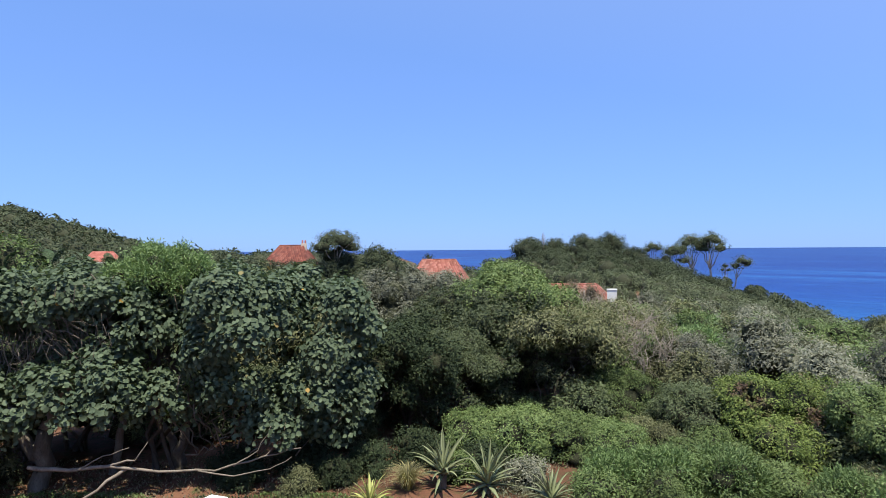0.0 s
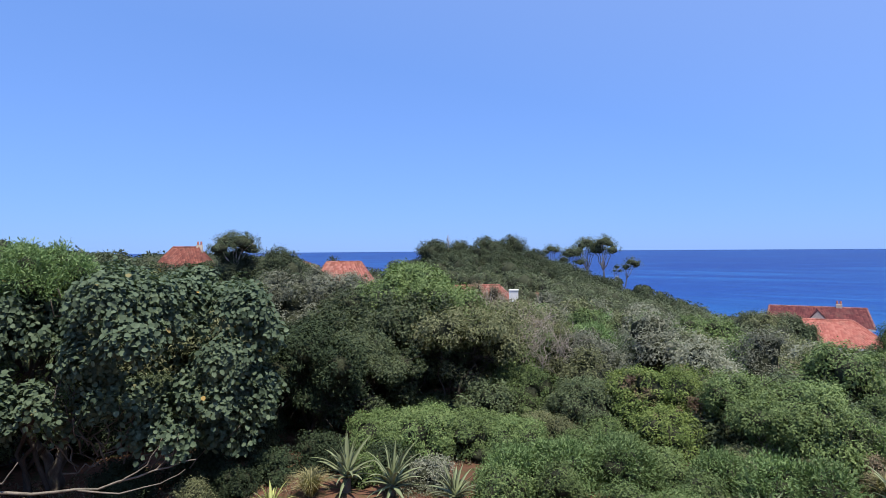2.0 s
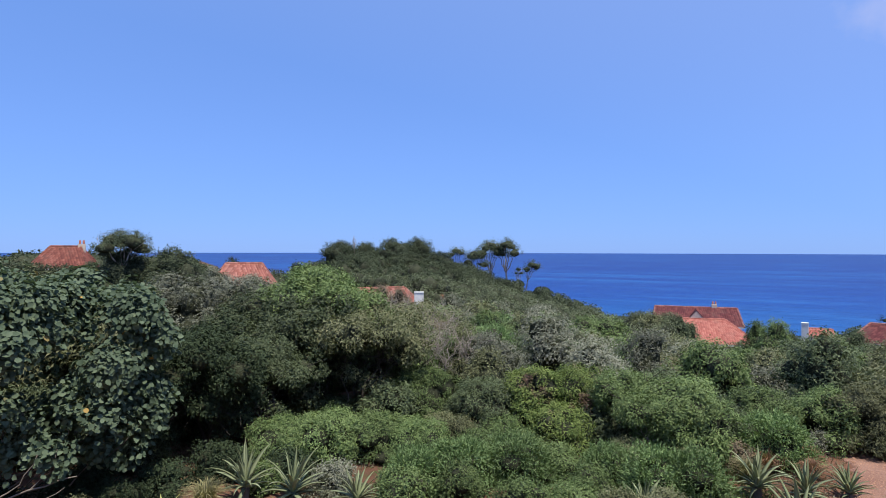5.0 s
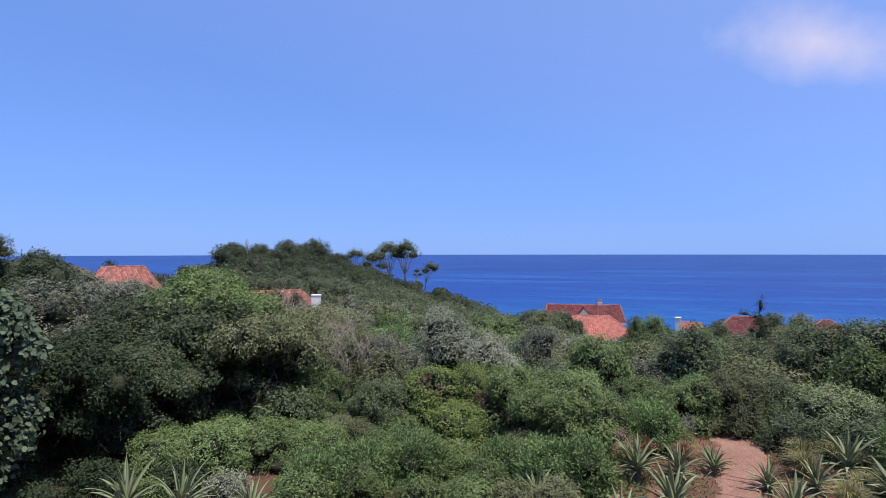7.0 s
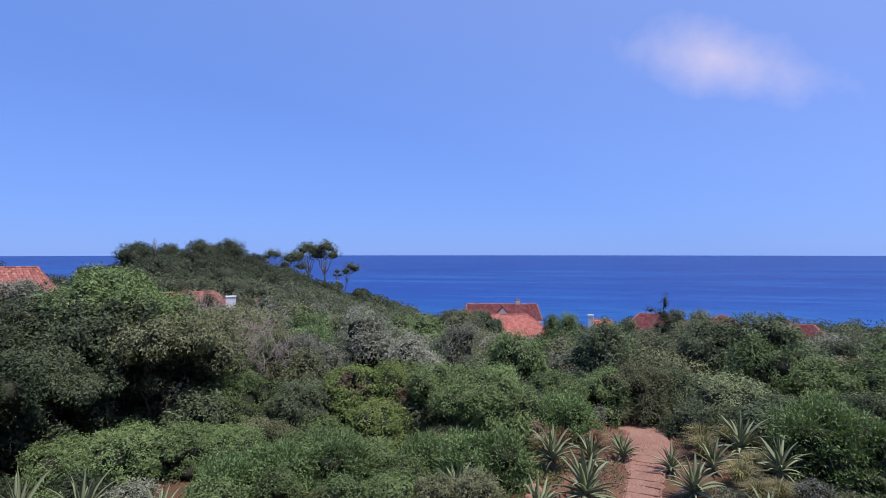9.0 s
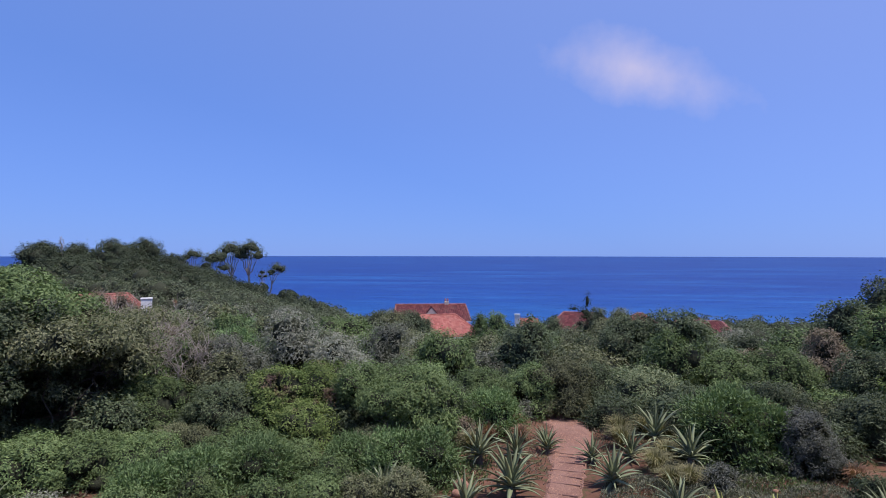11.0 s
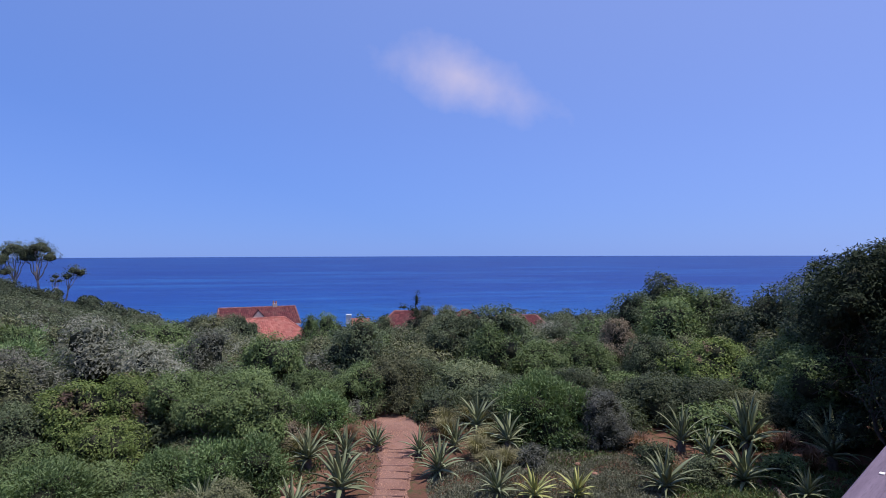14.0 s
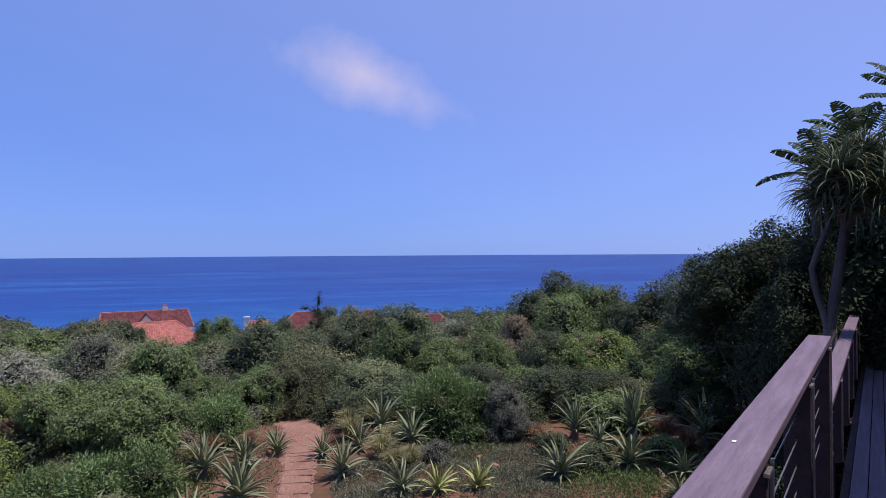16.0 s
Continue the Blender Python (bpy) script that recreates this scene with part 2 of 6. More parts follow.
def sea_material():
    m, nt, b = shader("sea_water", 0.35, 0.04)
    geo = nt.nodes.new("ShaderNodeNewGeometry").outputs["Position"]
    ln = nt.nodes.new("ShaderNodeVectorMath")
    ln.operation = "LENGTH"
    nt.links.new(geo, ln.inputs[0])
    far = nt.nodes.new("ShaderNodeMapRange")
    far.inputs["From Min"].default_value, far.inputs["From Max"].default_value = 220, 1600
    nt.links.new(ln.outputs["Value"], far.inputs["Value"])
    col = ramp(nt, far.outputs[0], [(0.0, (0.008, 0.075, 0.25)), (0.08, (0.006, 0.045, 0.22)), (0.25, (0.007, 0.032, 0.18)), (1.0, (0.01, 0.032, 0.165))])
    shore = nt.nodes.new("ShaderNodeMapping")  # crests lie along the shore
    shore.inputs["Rotation"].default_value = (0, 0, radians(52))
    nt.links.new(geo, shore.inputs[0])
    swell = noise_of(nt, 0.028, 6, 0.7, coord=shore.outputs[0], stretch=(0.16, 1.0, 1.0))
    chop = noise_of(nt, 0.2, 5, 0.75, coord=shore.outputs[0], stretch=(0.25, 1.0, 1.0))
    col = mixed(nt, col, (0.016, 0.1, 0.31), ramp(nt, swell, [(0.48, (0, 0, 0)), (0.66, (0.8, 0.8, 0.8))]))
    col = mixed(nt, col, (0.004, 0.018, 0.11), ramp(nt, chop, [(0.45, (0, 0, 0)), (0.65, (0.65, 0.65, 0.65))]))
    nt.links.new(col, b.inputs["Base Color"])
    bump(nt, b, chop, 0.6, 0.8)
    return m


def tile_material(name, dark, mid, light):
    """Clay roof tiles: each tile its own tone, with dirt in broad patches."""
    m, nt, b = shader(name, 0.8, 0.2)
    geo = nt.nodes.new("ShaderNodeNewGeometry")
    col = ramp(nt, geo.outputs["Random Per Island"], [(0.0, dark), (0.5, mid), (1.0, light)])
    dirt = noise_of(nt, 0.8, 5)
    col = mixed(nt, col, (0.1, 0.07, 0.06), ramp(nt, dirt, [(0.5, (0, 0, 0)), (0.8, (0.6, 0.6, 0.6))]))
    nt.links.new(col, b.inputs["Base Color"])
    bump(nt, b, noise_of(nt, 12, 3), 0.3, 0.02)
    return m


SOIL, GRAVEL, SEA = soil_material(), path_material(), sea_material()
TILE_ORANGE = tile_material("orange_clay_tile", (0.29, 0.088, 0.07), (0.36, 0.125, 0.1), (0.42, 0.165, 0.135))
TILE_RED = tile_material("dark_red_clay_tile", (0.078, 0.02, 0.023), (0.115, 0.031, 0.034), (0.16, 0.052, 0.05))
TILE_OLD = tile_material("old_clay_tile", (0.2, 0.068, 0.052), (0.28, 0.102, 0.08), (0.37, 0.17, 0.14))
TILE_RIDGE = tile_material("pale_ridge_tile", (0.2, 0.075, 0.07), (0.26, 0.11, 0.1), (0.32, 0.16, 0.15))
TILE_BROWN = tile_material("brown_red_clay_tile", (0.11, 0.035, 0.028), (0.17, 0.055, 0.042), (0.23, 0.09, 0.07))


# ---- mesh helpers ----
def mesh_of(name, verts, faces, material):
    me = bpy.data.meshes.new(name)
    me.from_pydata([tuple(v) for v in verts], [], faces)
    me.materials.append(material)
    return me


def fast_mesh(name, verts, tris, material, smooth=False):
    """A triangle mesh from arrays."""
    me = bpy.data.meshes.new(name)
    nv, nf = len(verts), len(tris)
    me.vertices.add(nv)
    me.vertices.foreach_set("co", np.asarray(verts, np.float32).ravel())
    me.loops.add(nf * 3)
    me.loops.foreach_set("vertex_index", np.asarray(tris, np.int32).ravel())
    me.polygons.add(nf)
    me.polygons.foreach_set("loop_start", np.arange(0, nf * 3, 3, dtype=np.int32))
    me.polygons.foreach_set("loop_total", np.full(nf, 3, np.int32))
    if smooth:
        me.polygons.foreach_set("use_smooth", np.ones(nf, bool))
    me.materials.append(material)
    me.update(calc_edges=True)
    return me


def part(name, bm, material, parent, label=""):
    """Links a bmesh (or a finished mesh) as one mesh object under a thing or under a part."""
    if isinstance(bm, bpy.types.Mesh):
        me = bm
        me.name = name
    else:
        me = bpy.data.meshes.new(name)
        bm.to_mesh(me)
        bm.free()
        me.materials.append(material)
    ob = new(name, me)
    ob.parent = parent
    return tagged(ob, label) if label else ob


def thing(name, place, label, category, group="", kind=""):
    ob = new(name)
    ob.matrix_basis = place
    return tagged(ob, label, category, group, kind)


def box_bm(size, centre=(0, 0, 0), bevel=0.0, turn=None):
    bm = bmesh.new()
    bmesh.ops.create_cube(bm, size=1, matrix=Matrix.Translation(centre) @ (turn or Matrix()) @ Matrix.Diagonal((*size, 1)))
    if bevel:
        bmesh.ops.bevel(bm, geom=bm.edges[:], offset=bevel, segments=2, affect="EDGES", profile=0.5)
    return bm


def tube_arrays(points, radii, sides=5):
    """A tapered tube along points: vertices and triangles."""
    pts = [Vector(p) for p in points]
    verts, tris = [], []
    for i, p in enumerate(pts):
        ahead = (pts[min(i + 1, len(pts) - 1)] - pts[max(i - 1, 0)]).normalized()
        side = ahead.orthogonal().normalized()
        other = ahead.cross(side)
        for k in range(sides):
            a = 2 * math.pi * k / sides
            verts.append(p + radii[i] * (math.cos(a) * side + math.sin(a) * other))
    for i in range(len(pts) - 1):
        for k in range(sides):
            a, b = i * sides + k, i * sides + (k + 1) % sides
            tris += [(a, b, b + sides), (a, b + sides, a + sides)]
    verts.append(pts[-1])
    tip = len(verts) - 1
    tris += [((len(pts) - 1) * sides + k, (len(pts) - 1) * sides + (k + 1) % sides, tip) for k in range(sides)]
    return [tuple(v) for v in verts], tris


class Wood:
    """Collects tubes into one mesh of trunk and limbs."""

    def __init__(self):
        self.verts, self.tris = [], []

    def tube(self, points, radii, sides=5):
        v, t = tube_arrays(points, radii, sides)
        n = len(self.verts)
        self.verts += v
        self.tris += [(a + n, b + n, c + n) for a, b, c in t]

    def limb(self, rng, a, b, r0, r1, bend=0.12, steps=4, sides=5):
        a, b = Vector(a), Vector(b)
        span = (b - a).length
        pts = [a.lerp(b, i / steps) + (Vector(rng.uniform(-1, 1, 3)) * bend * span if 0 < i < steps else Vector()) for i in range(steps + 1)]
        self.tube(pts, [r0 + (r1 - r0) * i / steps for i in range(steps + 1)], sides)
        return pts

    def mesh(self, name, material):
        return fast_mesh(name, self.verts, self.tris, material, True)


def unit(v):
    return v / np.maximum(np.linalg.norm(v, axis=-1, keepdims=True), 1e-9)


def leaf_arrays(rng, base, ahead, length, width, form="blade", cup=0.18, face=None):
    """Folded leaves at base points, along the ahead vectors; face: the way their upper sides look."""
    n = len(base)
    ahead = unit(ahead)
    face = unit(rng.normal(0, 1, (n, 3)) * 0.55 + np.array([0, 0, 1.0])) if face is None else face
    side = unit(np.cross(ahead, face))
    up = np.cross(side, ahead)
    ln = length * rng.uniform(0.7, 1.25, (n, 1))
    wd = width * rng.uniform(0.75, 1.2, (n, 1)) * 0.5
    if form == "round":
        ring = [(0.0, 0.0, 0.0), (0.18, -0.85, 0.7), (0.62, -0.9, 0.8), (1.0, 0.0, -0.2), (0.62, 0.9, 0.8), (0.18, 0.85, 0.7)]
        tri = [(0, 2, 1), (0, 3, 2), (0, 4, 3), (0, 5, 4)]
    elif form == "chip":
        ring = [(0.0, -0.75, 0.0), (1.0, 0.0, -0.3), (0.2, 0.95, 0.5)]
        tri = [(0, 1, 2)]
    else:
        ring = [(0.0, 0.0, 0.0), (0.42, -1.0, 1.0), (1.0, 0.0, -0.4), (0.42, 1.0, 1.0)]
        tri = [(0, 2, 1), (0, 3, 2)]
    k = len(ring)
    verts = np.stack([base + ahead * ln * a + side * wd * s + up * wd * cup * 2 * u for a, s, u in ring], 1).reshape(-1, 3)
    tris = (np.arange(n)[:, None, None] * k + np.array(tri)[None]).reshape(-1, 3)
    return verts, tris


def lumpy(rng, blobs, shrink, detail=2):
    """The inner mass of a crown: rough lumps inside the leaf shell."""
    verts, tris = [], []
    bm = bmesh.new()
    bmesh.ops.create_icosphere(bm, subdivisions=detail, radius=1)
    unit_v = np.array([v.co[:] for v in bm.verts])
    unit_t = np.array([[v.index for v in f.verts] for f in bm.faces])
    bm.free()
    n = 0
    for b in blobs:
        jag = 1 + rng.uniform(-0.16, 0.12, (len(unit_v), 1))
        verts.append(unit_v * jag * np.array(b[3:6]) * shrink + np.array(b[:3]))
        tris.append(unit_t + n)
        n += len(unit_v)
    return np.concatenate(verts), np.concatenate(tris)


OPEN_SIDE = np.array([0.0, -0.75, 0.66])  # plants stand with their own -y towards the garden and the light


def crown_mesh(name, rng, blobs, material, leaf=0.07, slim=0.45, cover=1.1, form="chip", most=9000, core=0.8, lobes=12, underside=0.35, spiky=False, loose=0.4, low=0.0):
    """Leaves over small lobes on the lumps of a crown: sprays of leaves, rounded clumps and gaps between them."""
    blobs = np.array(blobs, float)
    k = np.arange(lobes) + 0.5  # lobes spread evenly over each lump, then jittered
    rise = 1 - k / lobes * (1 + underside)
    turn = k * 2.39996 + rng.uniform(0, 6.28, (len(blobs), 1))
    flat = np.sqrt(np.maximum(1 - rise * rise, 0))
    d = np.stack([flat * np.cos(turn), flat * np.sin(turn), np.broadcast_to(rise, turn.shape)], -1)
    d = unit(d + rng.normal(0, 0.16, d.shape))
    radii = blobs[:, None, 3:6]
    centre = (blobs[:, None, :3] + d * radii * rng.uniform(0.52, 0.84, (len(blobs), lobes, 1))).reshape(-1, 3)
    size = (radii.mean(-1) * rng.uniform(0.28, 0.46, (len(blobs), lobes))).ravel()
    d = d.reshape(-1, 3)
    keep = np.ones(len(d), bool)
    for b in blobs:
        keep &= np.linalg.norm((centre - b[:3]) / b[3:6], axis=1) > 0.45
    keep &= centre[:, 2] > low
    centre, size, d = centre[keep], size[keep], d[keep]
    area = 0.85 * math.pi * (size ** 2).sum()
    worth = slim * 0.45
    count = int(min(most, cover * area / (leaf * leaf * worth)))
    leaf = max(leaf, math.sqrt(cover * area / (most * worth)))
    per = 5
    sprays = max(count // per, 8)
    pick = rng.choice(len(centre), sprays * 4, p=size ** 2 / (size ** 2).sum())
    out = unit(rng.normal(0, 1, (len(pick), 3)) + d[pick] * 0.9)
    lit = np.clip((out @ OPEN_SIDE + 0.4) / 0.6, 0.14, 1.0)
    shell = rng.uniform(0.84, 1.06, (len(pick), 1)) + (rng.uniform(0, 1, (len(pick), 1)) < 0.05) * rng.uniform(0.05, 0.28 if core else 0.1, (len(pick), 1))
    point = centre[pick] + out * size[pick][:, None] * shell
    keep = rng.uniform(0, 1, len(pick)) < lit
    for b in blobs:
        keep &= np.linalg.norm((point - b[:3]) / b[3:6], axis=1) > max(core, 0.6) * 0.97
    point, out = point[keep][:sprays], out[keep][:sprays]
    off = rng.normal(0, 1, (len(point), per, 3)) * leaf * 0.75
    base = (point[:, None] + off).reshape(-1, 3)
    if spiky:
        ahead, face = (out[:, None] * 0.9 + rng.normal(0, 0.6, off.shape) + np.array([0, 0, 0.25])).reshape(-1, 3), None
    else:
        face = unit(out[:, None] + rng.normal(0, loose, off.shape) + np.array([0, 0, 0.35])).reshape(-1, 3)
        ahead = (rng.normal(0, 1, off.shape) + out[:, None] * 0.3 + np.array([0, 0, -0.5])).reshape(-1, 3)
        ahead = ahead - face * (ahead * face).sum(1, keepdims=True)
        ahead = unit(ahead) + face * 0.2
    v, t = leaf_arrays(rng, base, ahead, leaf, leaf * slim, form, face=face)
    leaves = len(t)
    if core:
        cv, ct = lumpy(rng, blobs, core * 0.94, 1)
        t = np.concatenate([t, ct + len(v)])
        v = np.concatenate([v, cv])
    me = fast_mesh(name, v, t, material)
    if core:  # twigs and old leaves inside, coloured dark for the shade between leaves
        me.materials.append(INNER_SHADE)
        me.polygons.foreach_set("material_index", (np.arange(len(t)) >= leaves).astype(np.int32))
    return me


def lump_list(rng, w, h, deep=None, count=6, squat=0.5, floor_at=0.3, skirt=0):
    """Lumps that fill a shrub of width w and height h standing on the ground."""
    deep = deep or w
    out = [(0, 0, h * 0.52, w * 0.36, deep * 0.36, h * 0.46)] if not skirt else [(0, 0, h * 0.48, w * 0.43, deep * 0.43, h * 0.5)]
    for i in range(count):
        a = 2 * math.pi * (i + rng.uniform(-0.3, 0.3)) / count
        r = rng.uniform(0.45, 0.68) if not skirt else rng.uniform(0.4, 0.56)
        s = rng.uniform(0.2, 0.3)
        z = h * rng.uniform(floor_at, 0.72)
        hz = min(max(s * w, h * 0.16), h - z) if h - z > 0.1 else s * w
        out.append((math.cos(a) * w * 0.5 * r, math.sin(a) * deep * 0.5 * r, z, s * w, s * deep, max(hz, h * 0.2)))
    for i in range(skirt):
        a, s = 2 * math.pi * (i + rng.uniform(-0.3, 0.3)) / skirt, rng.uniform(0.18, 0.26)
        out.append((math.cos(a) * w * 0.36, math.sin(a) * deep * 0.36, h * 0.17, s * w, s * deep, h * 0.22))
    for i in range(max(2, count // 2)):
        a, r, s = rng.uniform(0, 6.28), rng.uniform(0, 0.4), rng.uniform(0.16, 0.24)
        out.append((math.cos(a) * w * 0.5 * r, math.sin(a) * deep * 0.5 * r, h * (1 - s * 0.85), s * w, s * deep, h * s))
    return out


# ---- land and sea ----
EYE = 4.85
SKY_AZ = np.array([-180, -60, -40, -12, -4, 4, 7, 10, 16, 19, 23, 26.5, 30, 32.5, 35, 38, 40.4, 40.6, 45.2, 46.5, 52, 54, 60, 75, 110, 180.0])
SKY_EL = np.array([1.0, 0.5, -0.5, -0.6, -1.6, -1.6, -0.9, 0.0, -0.4, -1.1, -2.1, -3.2, -4.3, -5.1, -5.8, -5.9, -5.9, -7.7, -7.7, -6.8, -6.7, -6.1, -6.0, -5.3, -3.0, 1.0])
HILL_AZ = np.array([-180, -60, -40, -33, -29, -26, -20, -5, 0, 180.0])
HILL_EL = np.array([2.0, 5.4, 4.2, 2.5, 1.0, 0.1, -0.6, -1.0, -4, 2.0])


def ground_z(x, y):
    """Height of the land: a level garden, falling to the sea, with a ridge and a hill behind."""
    x, y = np.asarray(x, float), np.asarray(y, float)
    d = np.maximum(np.hypot(x, y), 0.5)
    az = np.degrees(np.arctan2(x, y))
    near = np.interp(az, [-180, -60, 20, 34, 90, 110, 180], [-10, -9, -7.0, -9.2, -9.2, -9, -10])
    u = np.clip((np.log(d) - math.log(24)) / (math.log(125) - math.log(24)), 0, 1) ** np.interp(az, [0, 5, 20, 30], [0.7, 1.7, 1.6, 0.7])
    el = near + (np.interp(az, SKY_AZ, SKY_EL) - near) * u
    z = EYE + np.minimum(d, 125) * np.tan(np.radians(el)) - (2.4 + 1.6 * u)
    w = np.clip((d - 17) / 10, 0, 1)
    z = z * w * w * (3 - 2 * w)
    hill = EYE + 420 * np.tan(np.radians(np.interp(az, HILL_AZ, HILL_EL))) - 5
    land = (az < -3) | (az > 125)
    s = np.clip((d - 125) / np.where(land, 295, 75), 0, 1)
    far = np.where(land, hill, -24.0)
    z = z + (far - z) * s * s * (3 - 2 * s)
    return z + 0.05 * np.sin(x * 1.7) * np.sin(y * 1.3) + 0.03 * np.sin(x * 4.1 + y * 2.3)


def build_ground():
    rings = np.concatenate([[0.01], np.linspace(1, 24, 47), np.geomspace(25, 900, 46)])
    angles = np.radians(np.arange(-180, 180, 2.0))
    r, a = np.meshgrid(rings, angles, indexing="ij")
    x, y = r * np.sin(a), r * np.cos(a)
    verts = np.stack([x, y, ground_z(x, y)], -1).reshape(-1, 3)
    n = len(angles)
    i, j = np.meshgrid(np.arange(len(rings) - 1), np.arange(n), indexing="ij")
    p, q = (i * n + j).ravel(), (i * n + (j + 1) % n).ravel()
    tris = np.concatenate([np.stack([p, q + n, q], 1), np.stack([p, p + n, q + n], 1)])
    ob = new("ground", fast_mesh("ground", verts, tris, SOIL, True))
    tagged(ob, "red-brown garden soil with leaf litter, sloping to the sea", "ground", kind="structure")


def build_sea():
    rings = np.concatenate([[1.0], np.geomspace(40, 4960, 26)])
    angles = np.radians(np.arange(0, 360, 4.0))
    r, a = np.meshgrid(rings, angles, indexing="ij")
    verts = np.stack([r * np.sin(a), r * np.cos(a), np.full_like(r, -20.0)], -1).reshape(-1, 3)
    n = len(angles)
    i, j = np.meshgrid(np.arange(len(rings) - 1), np.arange(n), indexing="ij")
    p, q = (i * n + j).ravel(), (i * n + (j + 1) % n).ravel()
    tris = np.concatenate([np.stack([p, q + n, q], 1), np.stack([p, p + n, q + n], 1)])
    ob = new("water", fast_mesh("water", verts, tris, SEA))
    tagged(ob, "deep blue sea with faint wave streaks to the horizon", "sea", kind="structure")


def build_cloud():
    """One thin wisp of cloud, far out over the sea."""
    m = bpy.data.materials.new("thin_cloud")
    m.use_nodes = True
    nt = m.node_tree
    nt.nodes.remove(nt.nodes["Principled BSDF"])
    tc = nt.nodes.new("ShaderNodeTexCoord").outputs["Object"]
    warp = node(nt, "ShaderNodeTexNoise", Scale=0.0022, Detail=5, Roughness=0.55)
    nt.links.new(tc, warp.inputs["Vector"])
    sep = nt.nodes.new("ShaderNodeSeparateXYZ")
    nt.links.new(tc, sep.inputs[0])

    def calc(op, a, b):
        n = nt.nodes.new("ShaderNodeMath")
        n.operation = op
        for k, v in enumerate((a, b)):
            if hasattr(v, "is_linked"):
                nt.links.new(v, n.inputs[k])
            else:
                n.inputs[k].default_value = v
        return n.outputs[0]

    # a leaning ellipse, frayed by noise
    lean = calc("ADD", sep.outputs["Z"], calc("MULTIPLY", sep.outputs["X"], 0.36))
    r2 = calc("ADD", calc("POWER", calc("ABSOLUTE", calc("DIVIDE", sep.outputs["X"], 620.0), 0), 2.0), calc("POWER", calc("ABSOLUTE", calc("DIVIDE", lean, 250.0), 0), 2.0))
    body = calc("SUBTRACT", 1.0, calc("POWER", r2, 0.5))
    fray = calc("ADD", body, calc("MULTIPLY", calc("SUBTRACT", warp.outputs["Fac"], 0.5), 1.5))
    dens = ramp(nt, fray, [(0.0, (0, 0, 0)), (0.35, (0.18, 0.18, 0.18)), (1.0, (0.62, 0.62, 0.62))])
    em = node(nt, "ShaderNodeEmission", Color=(0.9, 0.82, 0.98, 1), Strength=0.8)
    tr = nt.nodes.new("ShaderNodeBsdfTransparent")
    mx = nt.nodes.new("ShaderNodeMixShader")
    nt.links.new(dens, mx.inputs["Fac"])
    nt.links.new(tr.outputs[0], mx.inputs[1])
    nt.links.new(em.outputs[0], mx.inputs[2])
    nt.links.new(mx.outputs[0], nt.nodes["Material Output"].inputs["Surface"])
    w, h, steps = 900, 420, 12
    verts, faces = [], []
    for i in range(steps + 1):
        for k in (-1, 1):
            u = -1 + 2 * i / steps
            verts.append((u * w, 120 * u * u, k * h))
    faces = [(2 * i, 2 * i + 2, 2 * i + 3, 2 * i + 1) for i in range(steps)]
    ob = new("cloud", mesh_of("cloud", verts, faces, m))
    x, y = bearing(60.5, 3800)
    ob.matrix_basis = pose(x, y, EYE + 3800 * math.tan(radians(17.0)), 0, 0, -60.5)
    ob.visible_shadow = False
    tagged(ob, "thin white wisp of cloud in clear sky", "cloud", kind="structure")


build_ground()
build_sea()
build_cloud()

# ---- plants ----
TAKEN = []


def stems_mesh(rng, blobs, h, material, forks=5, thick=0.05):
    wood = Wood()
    for i in range(forks):
        b = blobs[rng.randint(len(blobs))]
        foot = (rng.uniform(-0.1, 0.1) * h, rng.uniform(-0.1, 0.1) * h, -0.15)
        wood.limb(rng, foot, (b[0] * 0.9, b[1] * 0.9, b[2]), thick * h * rng.uniform(0.3, 0.6), thick * h * 0.14, 0.1)
    return wood.mesh("stem", material)


LABELS = {
    "round": ("large shrub with big round grey-green leaves", "tree"), "lance": ("low bright green shrub with narrow leaves", "shrub"),
    "fresh": ("dense fresh green leafy coastal shrub", "shrub"), "dark": ("dense dark green coastal shrub", "shrub"),
    "silver": ("silvery grey-green coastal shrub", "shrub"), "olive": ("dull olive green coastal shrub", "shrub"),
    "rusty": ("green climber mound with rusty brown dead patches", "shrub"), "plum": ("grey plum-tinged small-leaved garden shrub", "shrub"),
    "shade": ("dense evergreen shrub with leaves coloured dark for shade", "shrub"), "pale": ("rounded pale green shrub", "shrub"), "brown": ("brownish shrub covered in dry seed heads", "shrub"),
}
SHAPE = {"round": (0.12, 0.95, "round"), "lance": (0.085, 0.3, "blade"), "fresh": (0.055, 0.6, "blade"), "dark": (0.06, 0.55, "blade"), "silver": (0.07, 0.45, "blade"),
         "olive": (0.055, 0.5, "blade"), "rusty": (0.06, 0.75, "blade"), "plum": (0.05, 0.55, "blade"), "brown": (0.055, 0.45, "blade"), "shade": (0.052, 0.55, "blade"), "pale": (0.05, 0.5, "blade")}


